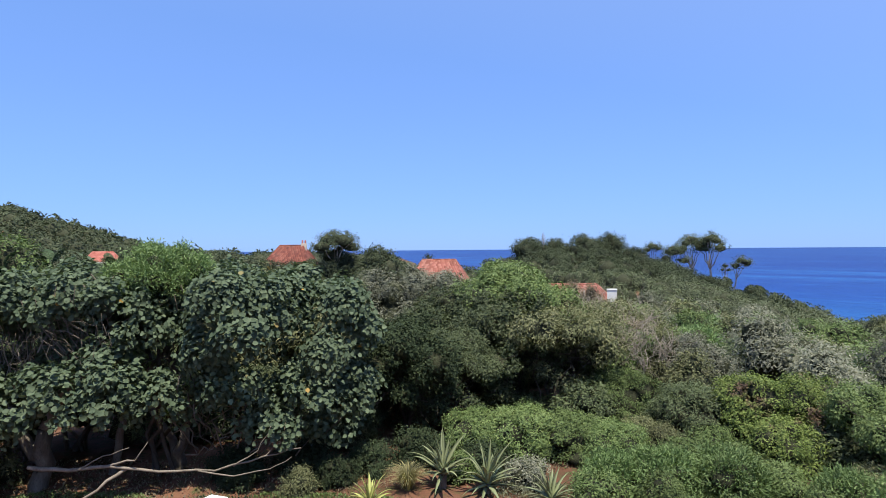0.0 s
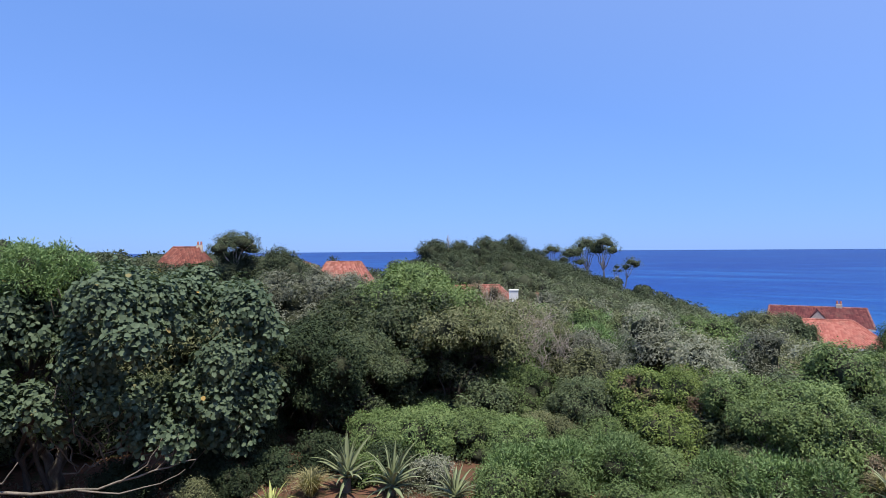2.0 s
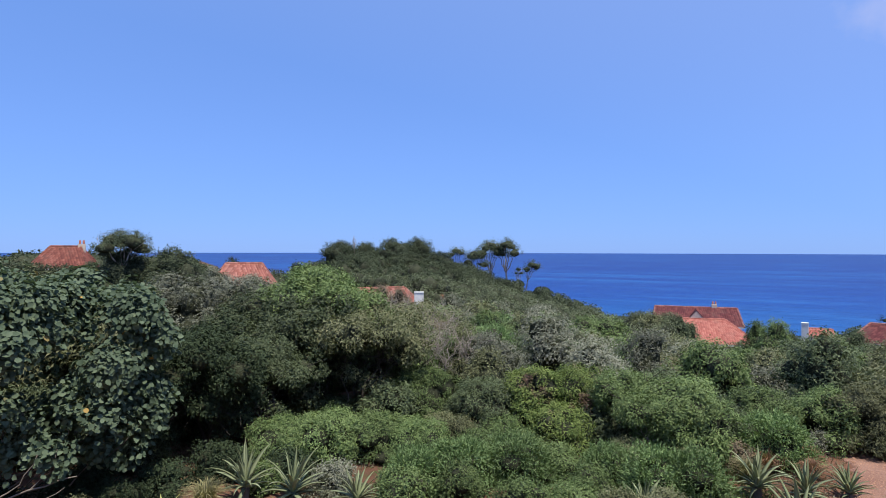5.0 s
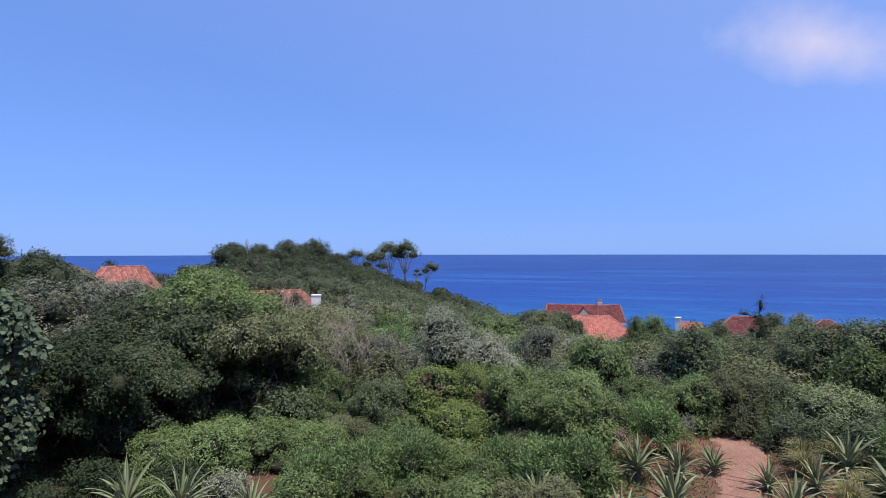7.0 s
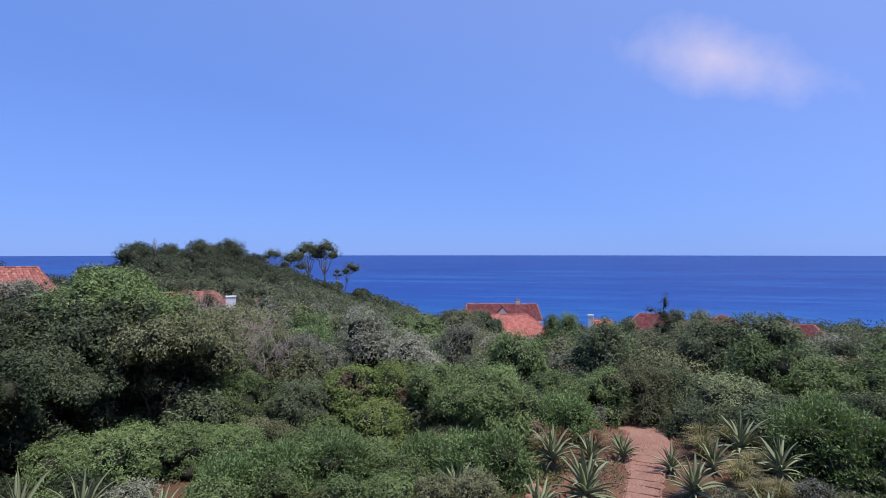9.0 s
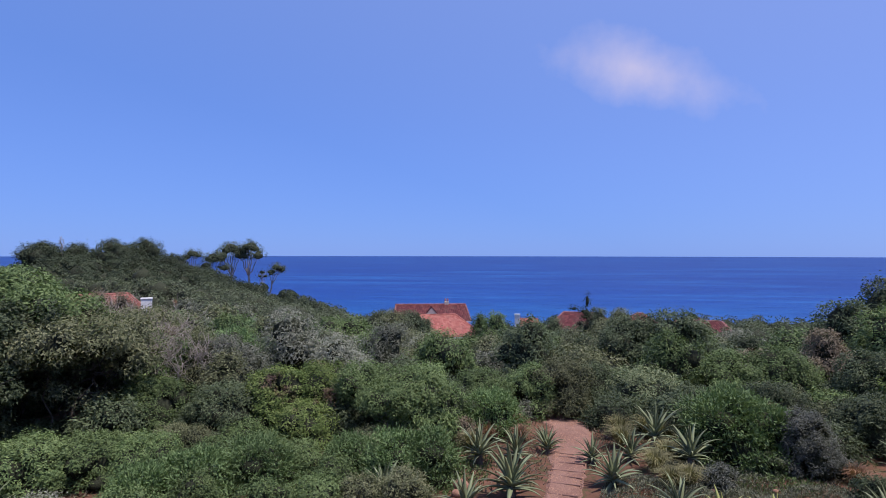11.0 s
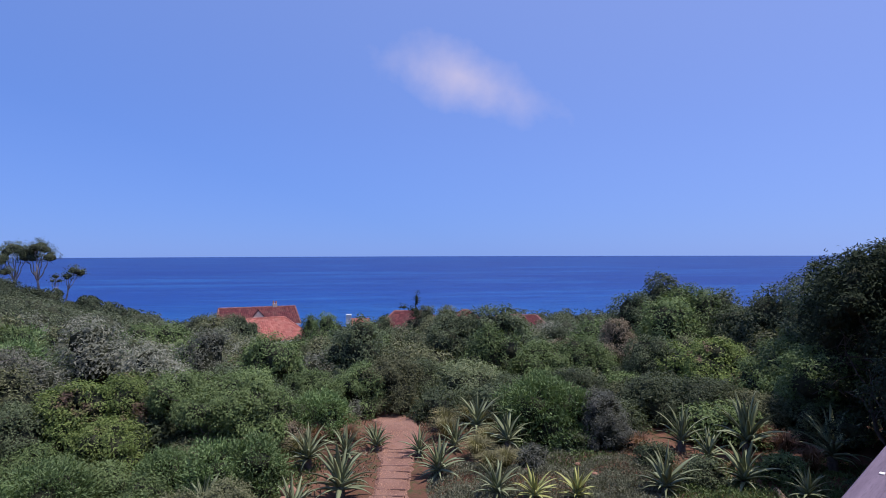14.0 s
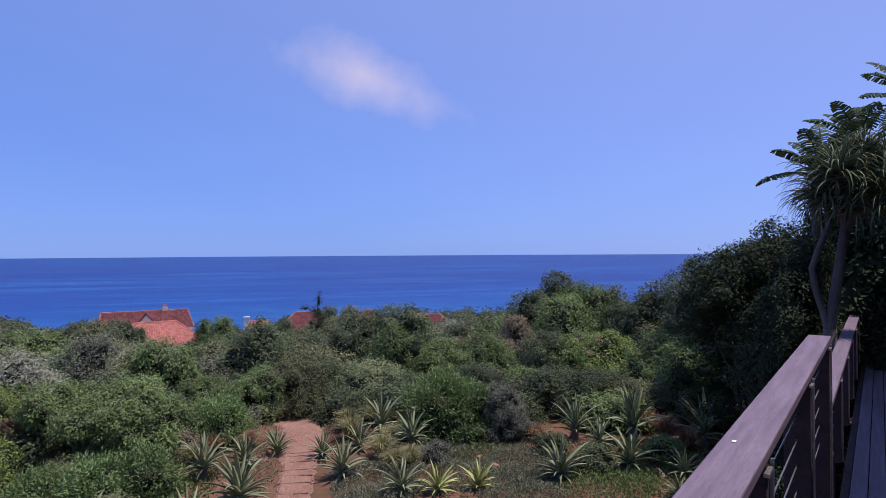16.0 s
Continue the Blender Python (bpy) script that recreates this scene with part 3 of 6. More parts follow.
def shrub(kind, x, y, top, width, deep=None, seed=0, group="coastal thicket", label="", cover=1.1, most=9000, lumps=6, name="", core=0.8):
    """A shrub from the ground to a given top height."""
    rng = np.random.RandomState(seed)
    z0 = float(ground_z(x, y))
    h = max(top - z0, 0.5)
    d = math.hypot(x, y)
    leaf, slim, form = SHAPE[kind]
    form = "chip" if form == "blade" and (d > 18 or kind != "lance") else form
    leaf = max(leaf, 0.0036 * d)
    blobs = lump_list(rng, width, h, deep, lumps, floor_at=0.2, skirt=5 if h < 2.2 else 0)
    text, cat = LABELS[kind]
    ob = thing(name or cat, pose(x, y, z0, 0, 0, math.degrees(math.atan2(-x, y))), label or text, cat, group)
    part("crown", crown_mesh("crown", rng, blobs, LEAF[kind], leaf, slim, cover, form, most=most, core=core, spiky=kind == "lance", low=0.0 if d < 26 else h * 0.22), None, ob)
    part("stem", stems_mesh(rng, blobs, h, BARK), None, ob)
    TAKEN.append((x, y, width * 0.5))
    return ob


def planted(kind, az, d, top, width, **more):
    x, y = bearing(az, d)
    return shrub(kind, x, y, top, width, seed=int(az * 10 + 1000), **more)


# big round-leaved tree on the near slope
def big_leaf_tree():
    rng = np.random.RandomState(7)
    x, y = -8.3, 12.2
    ob = thing("tree", pose(x, y, 0), "spreading tree with large round grey-green leaves", "tree")
    wood = Wood()
    for foot, mid, end, r in (((0, 0, -0.2), (0.1, 0.1, 1.2), (0.9, 0.9, 3.2), 0.2), ((0.1, 0, 0.4), (-0.9, 0.4, 1.6), (-2.2, 0.8, 3.4), 0.13),
                              ((2.3, 1.2, -0.2), (2.5, 1.2, 1.0), (3.4, 1.6, 3.0), 0.14), ((2.4, 1.2, -0.1), (1.7, 1.3, 1.3), (0.9, 1.6, 3.3), 0.11),
                              ((1.0, 0.9, -0.1), (1.3, 0.9, 1.2), (2.2, 1.6, 3.2), 0.1)):
        wood.limb(rng, foot, mid, r, r * 0.75, 0.06, 4, 8)
        wood.limb(rng, mid, end, r * 0.75, r * 0.35, 0.1, 5, 7)
        for k in range(4):
            wood.limb(rng, end, Vector(end) + Vector(rng.uniform(-1.3, 1.3, 3)) * 0.9 + Vector((0, -0.4, 0.2)), r * 0.3, 0.012, 0.12, 4, 5)
    part("trunk", wood.mesh("trunk", BARK), None, ob)
    twigs = Wood()
    for k in range(90):
        a = Vector((rng.uniform(-1.4, 1.9), rng.uniform(-0.5, 0.5), rng.uniform(1.9, 3.0)))
        pts = twigs.limb(rng, a, a + Vector((rng.uniform(-0.6, 0.6), rng.uniform(-0.8, 0.0), rng.uniform(0.6, 1.4))), 0.015, 0.005, 0.08, 5, 4)
        for j in range(3):
            p = pts[rng.randint(1, 5)]
            twigs.limb(rng, p, p + Vector((rng.uniform(-0.35, 0.35), rng.uniform(-0.3, 0.2), rng.uniform(-0.05, 0.4))), 0.006, 0.003, 0.1, 3, 4)
    part("branchwork", twigs.mesh("branchwork", BARK), None, ob, "bare brown twigs without leaves")
    twigs = Wood()
    for k in range(34):
        a = Vector((rng.uniform(2.6, 5.6), rng.uniform(0.2, 0.9), rng.uniform(0.5, 1.3)))
        pts = twigs.limb(rng, a, a + Vector((rng.uniform(-0.5, 1.2), rng.uniform(-0.9, -0.2), rng.uniform(0.5, 1.3))), 0.02, 0.007, 0.08, 5, 4)
        for j in range(2):
            p = pts[rng.randint(1, 5)]
            twigs.limb(rng, p, p + Vector((rng.uniform(-0.4, 0.4), rng.uniform(-0.3, 0.2), rng.uniform(0.0, 0.45))), 0.008, 0.003, 0.1, 3, 4)
    part("branchwork", twigs.mesh("branchwork", BARK), None, ob, "bare grey twigs under the leaves")
    blobs = [(-2.6, -0.3, 3.0, 1.7, 1.5, 1.2), (-1.2, -0.1, 3.75, 0.9, 1.0, 0.45), (-0.2, 0.0, 3.85, 0.9, 1.0, 0.4), (0.7, 0.1, 3.8, 0.8, 0.9, 0.42), (1.6, 0.3, 3.7, 0.7, 0.9, 0.5), (2.2, 0.2, 3.2, 0.5, 0.6, 0.5),
             (-2.0, -0.7, 1.9, 1.0, 0.8, 0.75), (-0.8, -0.9, 2.0, 0.8, 0.6, 0.6), (0.2, -0.9, 1.95, 0.8, 0.6, 0.6), (1.1, -0.8, 2.1, 0.75, 0.6, 0.6), (1.9, -0.6, 2.0, 0.7, 0.6, 0.6), (1.5, -0.2, 2.75, 0.55, 0.5, 0.45),
             (0.2, 0.9, 2.9, 1.0, 0.7, 0.7), (2.0, 1.4, 3.5, 0.9, 0.8, 0.8), (4.1, 0.4, 3.1, 1.15, 1.3, 1.35), (3.5, 0.7, 3.6, 0.7, 0.9, 0.75),
             (4.6, 0.8, 2.9, 1.4, 1.3, 1.45), (5.7, 1.1, 2.7, 1.2, 1.2, 1.4), (5.4, 0.3, 1.85, 0.8, 0.7, 0.55), (3.9, 0.0, 2.0, 0.65, 0.6, 0.5), (6.2, 0.9, 1.75, 0.65, 0.7, 0.55), (5.9, 0.5, 1.1, 0.55, 0.5, 0.35), (4.5, 0.1, 1.25, 0.4, 0.4, 0.3), (2.6, -0.3, 1.8, 0.7, 0.6, 0.5),
             (3.0, 1.6, 3.6, 1.5, 1.2, 0.9), (0.2, 1.6, 3.5, 1.8, 1.2, 0.9), (5.0, 2.0, 3.4, 1.5, 1.2, 0.9), (5.0, -0.1, 1.25, 0.5, 0.45, 0.35)]
    part("crown", crown_mesh("crown", rng, blobs, LEAF["round"], 0.1, 0.95, 3.0, "round", 44000, 0, 10, 0.5, loose=0.36), None, ob)
    TAKEN.append((x + 2.5, y + 0.8, 5.0))
    # long pale boughs hanging low in front
    low = Wood()
    for pts, r in (([(0.3, -0.7, 0.75), (1.2, -0.9, 0.72), (2.0, -0.95, 0.86), (2.9, -0.9, 0.7), (3.9, -0.7, 0.66), (4.8, -0.55, 0.86), (5.5, -0.5, 1.0)], 0.042),
                   ([(2.0, -0.95, 0.84), (2.5, -1.0, 0.98), (2.75, -1.0, 1.3)], 0.024), ([(1.3, -0.9, 0.74), (1.9, -1.0, 1.05), (2.4, -1.0, 1.2)], 0.018), ([(4.2, -0.65, 0.72), (4.7, -0.65, 1.0), (4.95, -0.6, 1.5)], 0.018),
                   ([(4.8, -0.55, 0.86), (5.1, -0.55, 1.15), (5.2, -0.5, 1.5)], 0.014), ([(2.3, -0.93, 0.8), (1.9, -1.2, 0.5), (1.3, -1.5, 0.1), (0.9, -1.7, -0.05)], 0.036),
                   ([(3.6, -0.75, 0.67), (4.3, -0.9, 0.6), (5.0, -0.9, 0.75), (5.4, -0.85, 0.95)], 0.018)):
        smooth = []
        for p, q in zip(pts, pts[1:]):
            for k in range(3):
                smooth.append(Vector(p).lerp(Vector(q), k / 3) + Vector(rng.uniform(-1, 1, 3)) * 0.025)
        smooth.append(Vector(pts[-1]))
        low.tube(smooth, [r * (1 - 0.75 * i / (len(smooth) - 1)) for i in range(len(smooth))], 7)
    part("bough", low.mesh("bough", BOUGH_BARK), None, ob, "bare pale grey bough hanging low")


big_leaf_tree()

PLANTS = [
    ("silver", -5.2, 18.8, 4.05, 3.6, ""), ("olive", -9.5, 18.5, 3.7, 3.0, ""), ("silver", -1.2, 19.6, 3.85, 2.6, ""), ("brown", 13.6, 20.0, 2.75, 2.2, "dry olive-brown shrub full of bare twigs"), ("brown", 17.6, 20.6, 2.3, 2.2, "dry olive-brown shrub full of bare twigs"),
     
     ("olive", 16.6, 22.0, 2.7, 3.2, ""), ("fresh", 15.8, 19.4, 2.2, 2.6, ""), ("olive", 19.6, 19.5, 2.3, 2.2, ""), ("silver", 22.6, 19.5, 2.1, 2.4, ""),
    ("fresh", 16.7, 17.2, 1.35, 2.0, ""), ("dark", 22.0, 16.5, 1.25, 2.2, ""), 
    ("fresh", 3.0, 14.2, 0.95, 1.7, "clipped-looking low green hedge shrub"), ("fresh", 7.0, 14.3, 1.0, 2.0, "clipped-looking low green hedge shrub"),
    ("fresh", 11.6, 14.3, 0.86, 2.0, "clipped-looking low green hedge shrub"), ("fresh", 15.6, 14.2, 0.78, 1.7, "clipped-looking low green hedge shrub"),
    ("lance", 16.0, 12.2, 0.68, 1.4, ""), ("lance", 20.2, 12.4, 0.8, 1.5, ""), ("lance", 25.6, 12.7, 0.82, 1.5, ""), ("fresh", 29.5, 13.2, 0.6, 1.1, ""), ("lance", 33.9, 13.2, 0.66, 1.1, ""),
    ("lance", 38.3, 12.5, 0.85, 1.3, ""), ("lance", 41.6, 12.5, 0.9, 1.3, ""),
    ("rusty", 27.8, 16.6, 1.6, 2.2, ""), ("rusty", 31.3, 16.8, 1.65, 2.0, ""), ("rusty", 29.6, 15.2, 0.95, 1.8, ""),
    ("fresh", 40.6, 15.5, 1.68, 2.3, ""), ("dark", 38.8, 17.0, 1.6, 2.0, ""), ("dark", 43.6, 16.0, 1.1, 1.6, ""),
    ("fresh", 46.9, 17.2, 1.3, 1.7, ""), ("lance", 47.6, 15.7, 0.95, 1.6, ""), ("fresh", 51.4, 18.0, 1.35, 1.8, ""), ("olive", 54.4, 18.2, 1.45, 2.0, ""), ("dark", 57.6, 19.0, 1.2, 1.8, ""),
    ("pale", 61.6, 18.5, 1.2, 2.6, "rounded pale green garden shrub"), ("lance", 69.4, 15.4, 1.38, 2.3, "rounded bright green garden shrub"), ("plum", 74.8, 15.0, 1.3, 1.35, ""),
    ("dark", 65.6, 18.0, 0.95, 1.8, ""), ("dark", 72.3, 17.4, 1.3, 2.0, ""), ("dark", 79.0, 17.8, 1.15, 2.0, ""), ("dark", 83.5, 17.6, 1.2, 2.1, ""), ("olive", 87.6, 17.4, 1.0, 1.8, ""), ("dark", 92.5, 17.6, 1.2, 2.2, ""),
    ("dark", 61.0, 26.0, 2.15, 3.6, ""), ("dark", 65.0, 25.5, 2.25, 4.0, ""), ("olive", 58.4, 28.0, 1.6, 2.6, ""),
    ("dark", 77.2, 29.0, 2.7, 3.4, ""), ("dark", 79.4, 30.5, 3.5, 3.8, ""), ("fresh", 81.8, 29.5, 3.1, 3.4, ""), ("dark", 83.8, 30.5, 2.9, 3.4, ""), ("fresh", 80.4, 27.5, 2.6, 3.4, ""), ("dark", 85.5, 28.0, 2.4, 3.2, ""), ("dark", 88.4, 27.0, 3.2, 3.2, ""),
    ("fresh", 68.5, 23.0, 1.2, 2.6, ""), ("fresh", 73.0, 23.5, 1.45, 2.6, ""), ("brown", 75.8, 25.5, 1.9, 2.2, ""), ("dark", 78.6, 23.0, 1.55, 2.6, ""), ("rusty", 83.5, 22.0, 1.7, 3.0, ""), ("fresh", 89.2, 20.5, 2.2, 2.4, ""),
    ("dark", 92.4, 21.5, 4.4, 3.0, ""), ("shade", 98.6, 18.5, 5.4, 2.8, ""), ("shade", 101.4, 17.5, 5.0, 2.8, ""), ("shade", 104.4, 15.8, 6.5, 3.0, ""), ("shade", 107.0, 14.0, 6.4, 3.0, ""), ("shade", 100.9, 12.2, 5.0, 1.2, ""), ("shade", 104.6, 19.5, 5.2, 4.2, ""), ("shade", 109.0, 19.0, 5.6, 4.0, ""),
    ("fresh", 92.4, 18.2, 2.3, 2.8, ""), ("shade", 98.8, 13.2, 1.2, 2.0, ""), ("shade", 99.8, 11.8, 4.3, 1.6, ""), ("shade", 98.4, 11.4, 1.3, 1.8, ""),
    ("dark", 3.8, 17.0, 0.6, 1.6, ""), ("dark", 8.0, 17.2, 0.6, 1.8, ""), ("dark", -4.0, 17.2, 2.0, 2.4, ""), ("dark", -10.0, 15.4, 1.0, 2.0, ""), ("silver", 1.0, 27.0, 3.6, 3.0, ""), ("silver", -2.7, 50.0, 3.25, 3.2, ""), ("silver", 0.6, 48.0, 2.75, 3.0, ""), ("olive", 9.6, 52.0, 0.75, 2.4, ""), ("brown", 12.3, 46.0, 2.1, 1.9, "dry olive-brown shrub full of bare twigs"), ("olive", 10.3, 46.0, 1.75, 1.4, ""), ("brown", 14.2, 46.0, 1.95, 1.7, "dry olive-brown shrub full of bare twigs"), ("brown", 13.2, 50.0, 1.0, 2.2, "dry olive-brown shrub full of bare twigs"), ("olive", 15.0, 48.0, 0.6, 2.4, ""), ("brown", 8.3, 40.0, 1.9, 1.5, "dry olive-brown shrub full of bare twigs"), ("brown", 11.6, 40.0, 1.7, 1.5, "dry olive-brown shrub full of bare twigs"), ("olive", -16.0, 20.5, 4.0, 4.5, ""), ("olive", -25.0, 19.5, 4.0, 5.0, ""), ("dark", -36.5, 17.0, 2.7, 2.8, ""), ("dark", -31.5, 17.2, 2.7, 2.8, ""), ("dark", -27.0, 17.0, 2.5, 2.6, ""), ("dark", -22.0, 17.2, 1.5, 2.4, ""), ("dark", -16.5, 17.4, 1.5, 2.4, ""), ("olive", -40.5, 15.5, 1.6, 2.6, ""), ("fresh", -38.0, 21.0, 5.2, 4.6, ""),
]
for kind, az, d, top, width, text in PLANTS:
    tree = d > 14 and top > 2.2
    planted(kind, az, d, top, width, label=text, name="tree" if tree and kind != "lance" else "shrub", most=16000 if tree and top > 4 and d < 22 else 11000 if d < 20 else 9000, group="" if tree else "garden shrubs")


def shade_tree(kind, az, d, top, width, clear, seed, label):
    """A tree whose crown overhangs a dark hollow: branching stems below, leaves from the clear height up."""
    rng = np.random.RandomState(seed)
    x, y = bearing(az, d)
    z0 = float(ground_z(x, y))
    h, c = top - z0, clear - z0
    ob = thing("tree", pose(x, y, z0, 0, 0, -az), label, "tree")
    blobs = []
    for i in range(11):
        a, r = 2 * math.pi * i / 11 + rng.uniform(-0.2, 0.2), rng.uniform(0.28, 0.42)
        s = width * rng.uniform(0.14, 0.2)
        blobs.append((math.cos(a) * width * r, math.sin(a) * width * r, c + (h - c) * rng.uniform(0.15, 0.6), s, s, s * 0.8))
    for i in range(6):
        a, r = rng.uniform(0, 6.28), rng.uniform(0, 0.25)
        s = width * rng.uniform(0.16, 0.22)
        blobs.append((math.cos(a) * width * r, math.sin(a) * width * r, h - s * rng.uniform(0.75, 1.1), s, s, s * 0.8))
    for i in range(9):
        a, r = rng.uniform(0, 6.28), rng.uniform(0.2, 0.46)
        s = width * rng.uniform(0.07, 0.12)
        blobs.append((math.cos(a) * width * r, math.sin(a) * width * r, c * rng.uniform(0.35, 1.0), s, s, s * 0.7))
    wood = Wood()
    for k in range(4):
        foot = (rng.uniform(-0.3, 0.3), rng.uniform(-0.3, 0.3), -0.2)
        fork = (rng.uniform(-0.5, 0.5), rng.uniform(-0.5, 0.4), c * rng.uniform(0.6, 0.95))
        wood.limb(rng, foot, fork, 0.05, 0.035, 0.1, 5, 7)
        for b in range(5):
            e = blobs[rng.randint(len(blobs))]
            pts = wood.limb(rng, fork, e[:3], 0.025, 0.008, 0.12, 5, 5)
            for j in range(4):
                wood.limb(rng, pts[rng.randint(2, 5)], pts[3] + Vector(rng.uniform(-0.9, 0.9, 3)), 0.012, 0.004, 0.12, 4, 4)
    part("trunk", wood.mesh("trunk", DARK_BARK), None, ob)
    leaf, slim, form = SHAPE[kind]
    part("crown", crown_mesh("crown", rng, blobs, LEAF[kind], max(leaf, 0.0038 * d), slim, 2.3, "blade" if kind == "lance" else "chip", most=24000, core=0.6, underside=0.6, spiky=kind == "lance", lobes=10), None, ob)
    TAKEN.append((x, y, width * 0.42))


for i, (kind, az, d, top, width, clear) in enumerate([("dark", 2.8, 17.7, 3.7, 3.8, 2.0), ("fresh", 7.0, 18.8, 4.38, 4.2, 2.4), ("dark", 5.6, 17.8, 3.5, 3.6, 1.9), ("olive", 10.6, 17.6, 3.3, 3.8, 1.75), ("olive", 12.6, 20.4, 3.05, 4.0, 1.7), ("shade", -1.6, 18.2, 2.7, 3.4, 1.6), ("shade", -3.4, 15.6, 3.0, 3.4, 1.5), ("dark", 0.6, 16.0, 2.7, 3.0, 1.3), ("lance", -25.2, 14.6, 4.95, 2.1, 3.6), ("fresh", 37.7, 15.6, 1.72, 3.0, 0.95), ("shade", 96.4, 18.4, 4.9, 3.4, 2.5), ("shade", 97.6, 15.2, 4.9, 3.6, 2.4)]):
    shade_tree(kind, az, d, top, width, clear, 500 + i, "bright green long-leaved tree top above a hedge" if kind == "lance" else "evergreen tree with overhanging crown and leaves coloured dark for shade" if az > 90 else "spreading green tree over a dark hollow of bare stems")


# ---- thicket: single shrubs down the slope, then woods ----
def below(az, d, top):
    """Keeps plants under the sight lines on which roofs and sea show between them."""
    el = np.interp(az, [6.9, 7, 19, 19.1, 33.9, 34, 40.4, 40.5, 45.4, 45.5, 52, 52.1], [9, -4.75, -4.75, 9, 9, -5.7, -5.7, -7.6, -7.6, -6.2, -6.2, 9])
    return min(top, EYE + d * math.tan(radians(float(el))))


def thicket():
    rng = np.random.RandomState(21)
    kinds = ["silver", "olive", "dark", "fresh", "lance", "brown"]
    odds, shade_odds = [0.36, 0.22, 0.12, 0.2, 0.06, 0.04], [0.14, 0.2, 0.4, 0.2, 0.03, 0.03]
    d = 21.5
    while d < 62:
        size = 2.1 + (d - 20) * 0.05
        step = math.degrees(size * 0.78 / d)
        az = -8.0 + rng.uniform(0, step)
        while az < 97:
            a, r = az + rng.uniform(-0.25, 0.25) * step, d + rng.uniform(-0.4, 0.4) * size
            x, y = bearing(a, r)
            az += step
            if any((x - p) ** 2 + (y - q) ** 2 < (s + size * 0.28) ** 2 for p, q, s in TAKEN):
                continue
            width = size * rng.uniform(0.85, 1.3)
            top = float(ground_z(x, y)) + rng.uniform(1.7, 2.9) * (1 + (d - 20) * 0.008)
            top = max(below(a, r, top), float(ground_z(x, y)) + 0.8)
            kind = kinds[rng.choice(6, p=odds if a < 50 else shade_odds)]
            shrub(kind, x, y, top, width, seed=int(rng.randint(1e6)), most=4200 if d < 35 else 2400, lumps=5)
        d += size * 0.8


def woods(name, label, az0, az1, d0, d1, size0, size1, seed, material, per=80, chip=0.004):
    """Far woodland: many uneven tree tops, as one mass."""
    rng = np.random.RandomState(seed)
    blobs_v, blobs_t, n = [], [], 0
    tops = []
    d = d0
    while d < d1:
        size = size0 + (size1 - size0) * (d - d0) / (d1 - d0)
        step = math.degrees(size * 0.85 / d)
        for az in np.arange(az0, az1, step):
            x, y = bearing(az + rng.uniform(-0.4, 0.4) * step, d + rng.uniform(-0.5, 0.5) * size)
            z = float(ground_z(x, y))
            if z < -19 or any((x - p) ** 2 + (y - q) ** 2 < s * s for p, q, s in TAKEN):
                continue
            s = size * rng.uniform(0.6, 1.0)
            hz = s * rng.uniform(0.45, 0.7)
            zc = z + 2.6 + size * rng.uniform(-0.3, 0.35) - s * 0.45
            if d < 84:
                zc = min(zc, below(az, d, 99) - hz)
            tops.append((x, y, zc, s * 0.62, s * 0.62, hz))
        d += size * 0.8
    tops = np.array(tops)
    sub = unit(rng.normal(0, 1, (len(tops), 7, 3)))
    sub[..., 2] = np.abs(sub[..., 2])
    lobe = np.concatenate([tops[:, None, :3] + sub * tops[:, None, 3:6] * 0.62, np.broadcast_to(tops[:, None, 3:6].mean(-1, keepdims=True) * rng.uniform(0.36, 0.55, (len(tops), 7, 1)), (len(tops), 7, 1))], -1).reshape(-1, 4)
    v, t = lumpy(rng, tops, 0.76, 1)
    n = max(per // 7, 4)
    dirs = unit(rng.normal(0, 1, (len(lobe), n, 3)) + sub.reshape(-1, 1, 3) * 0.8)
    facing = -np.stack([lobe[:, 0], lobe[:, 1]], 1) / np.hypot(lobe[:, 0], lobe[:, 1])[:, None] * 0.7
    lit = dirs[..., 0] * facing[:, None, 0] + dirs[..., 1] * facing[:, None, 1] + dirs[..., 2] * 0.7
    base = lobe[:, None, :3] + dirs * lobe[:, None, 3:4] * rng.uniform(0.85, 1.08, (len(lobe), n, 1))
    keep = rng.uniform(0, 1, lit.shape) < np.clip((lit + 0.35) / 0.5, 0.15, 1)
    face = unit(dirs + rng.normal(0, 0.4, dirs.shape) + np.array([0, 0, 0.3]))
    ahead = np.cross(face, rng.normal(0, 1, dirs.shape)) + face * 0.2
    leaf = np.repeat(chip * np.hypot(lobe[:, 0], lobe[:, 1])[:, None], n, 1)[keep][:, None]
    lv, lt = leaf_arrays(rng, base[keep], ahead[keep], leaf, leaf * 0.65, "chip", face=face[keep])
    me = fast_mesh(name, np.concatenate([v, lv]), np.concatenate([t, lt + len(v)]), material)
    # the lumps get the same dark tone, as shade between the tree tops
    me.materials.append(INNER_SHADE)
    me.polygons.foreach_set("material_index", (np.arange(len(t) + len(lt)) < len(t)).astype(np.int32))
    ob = new(name, me)
    tagged(ob, label, "woodland", kind="stuff")


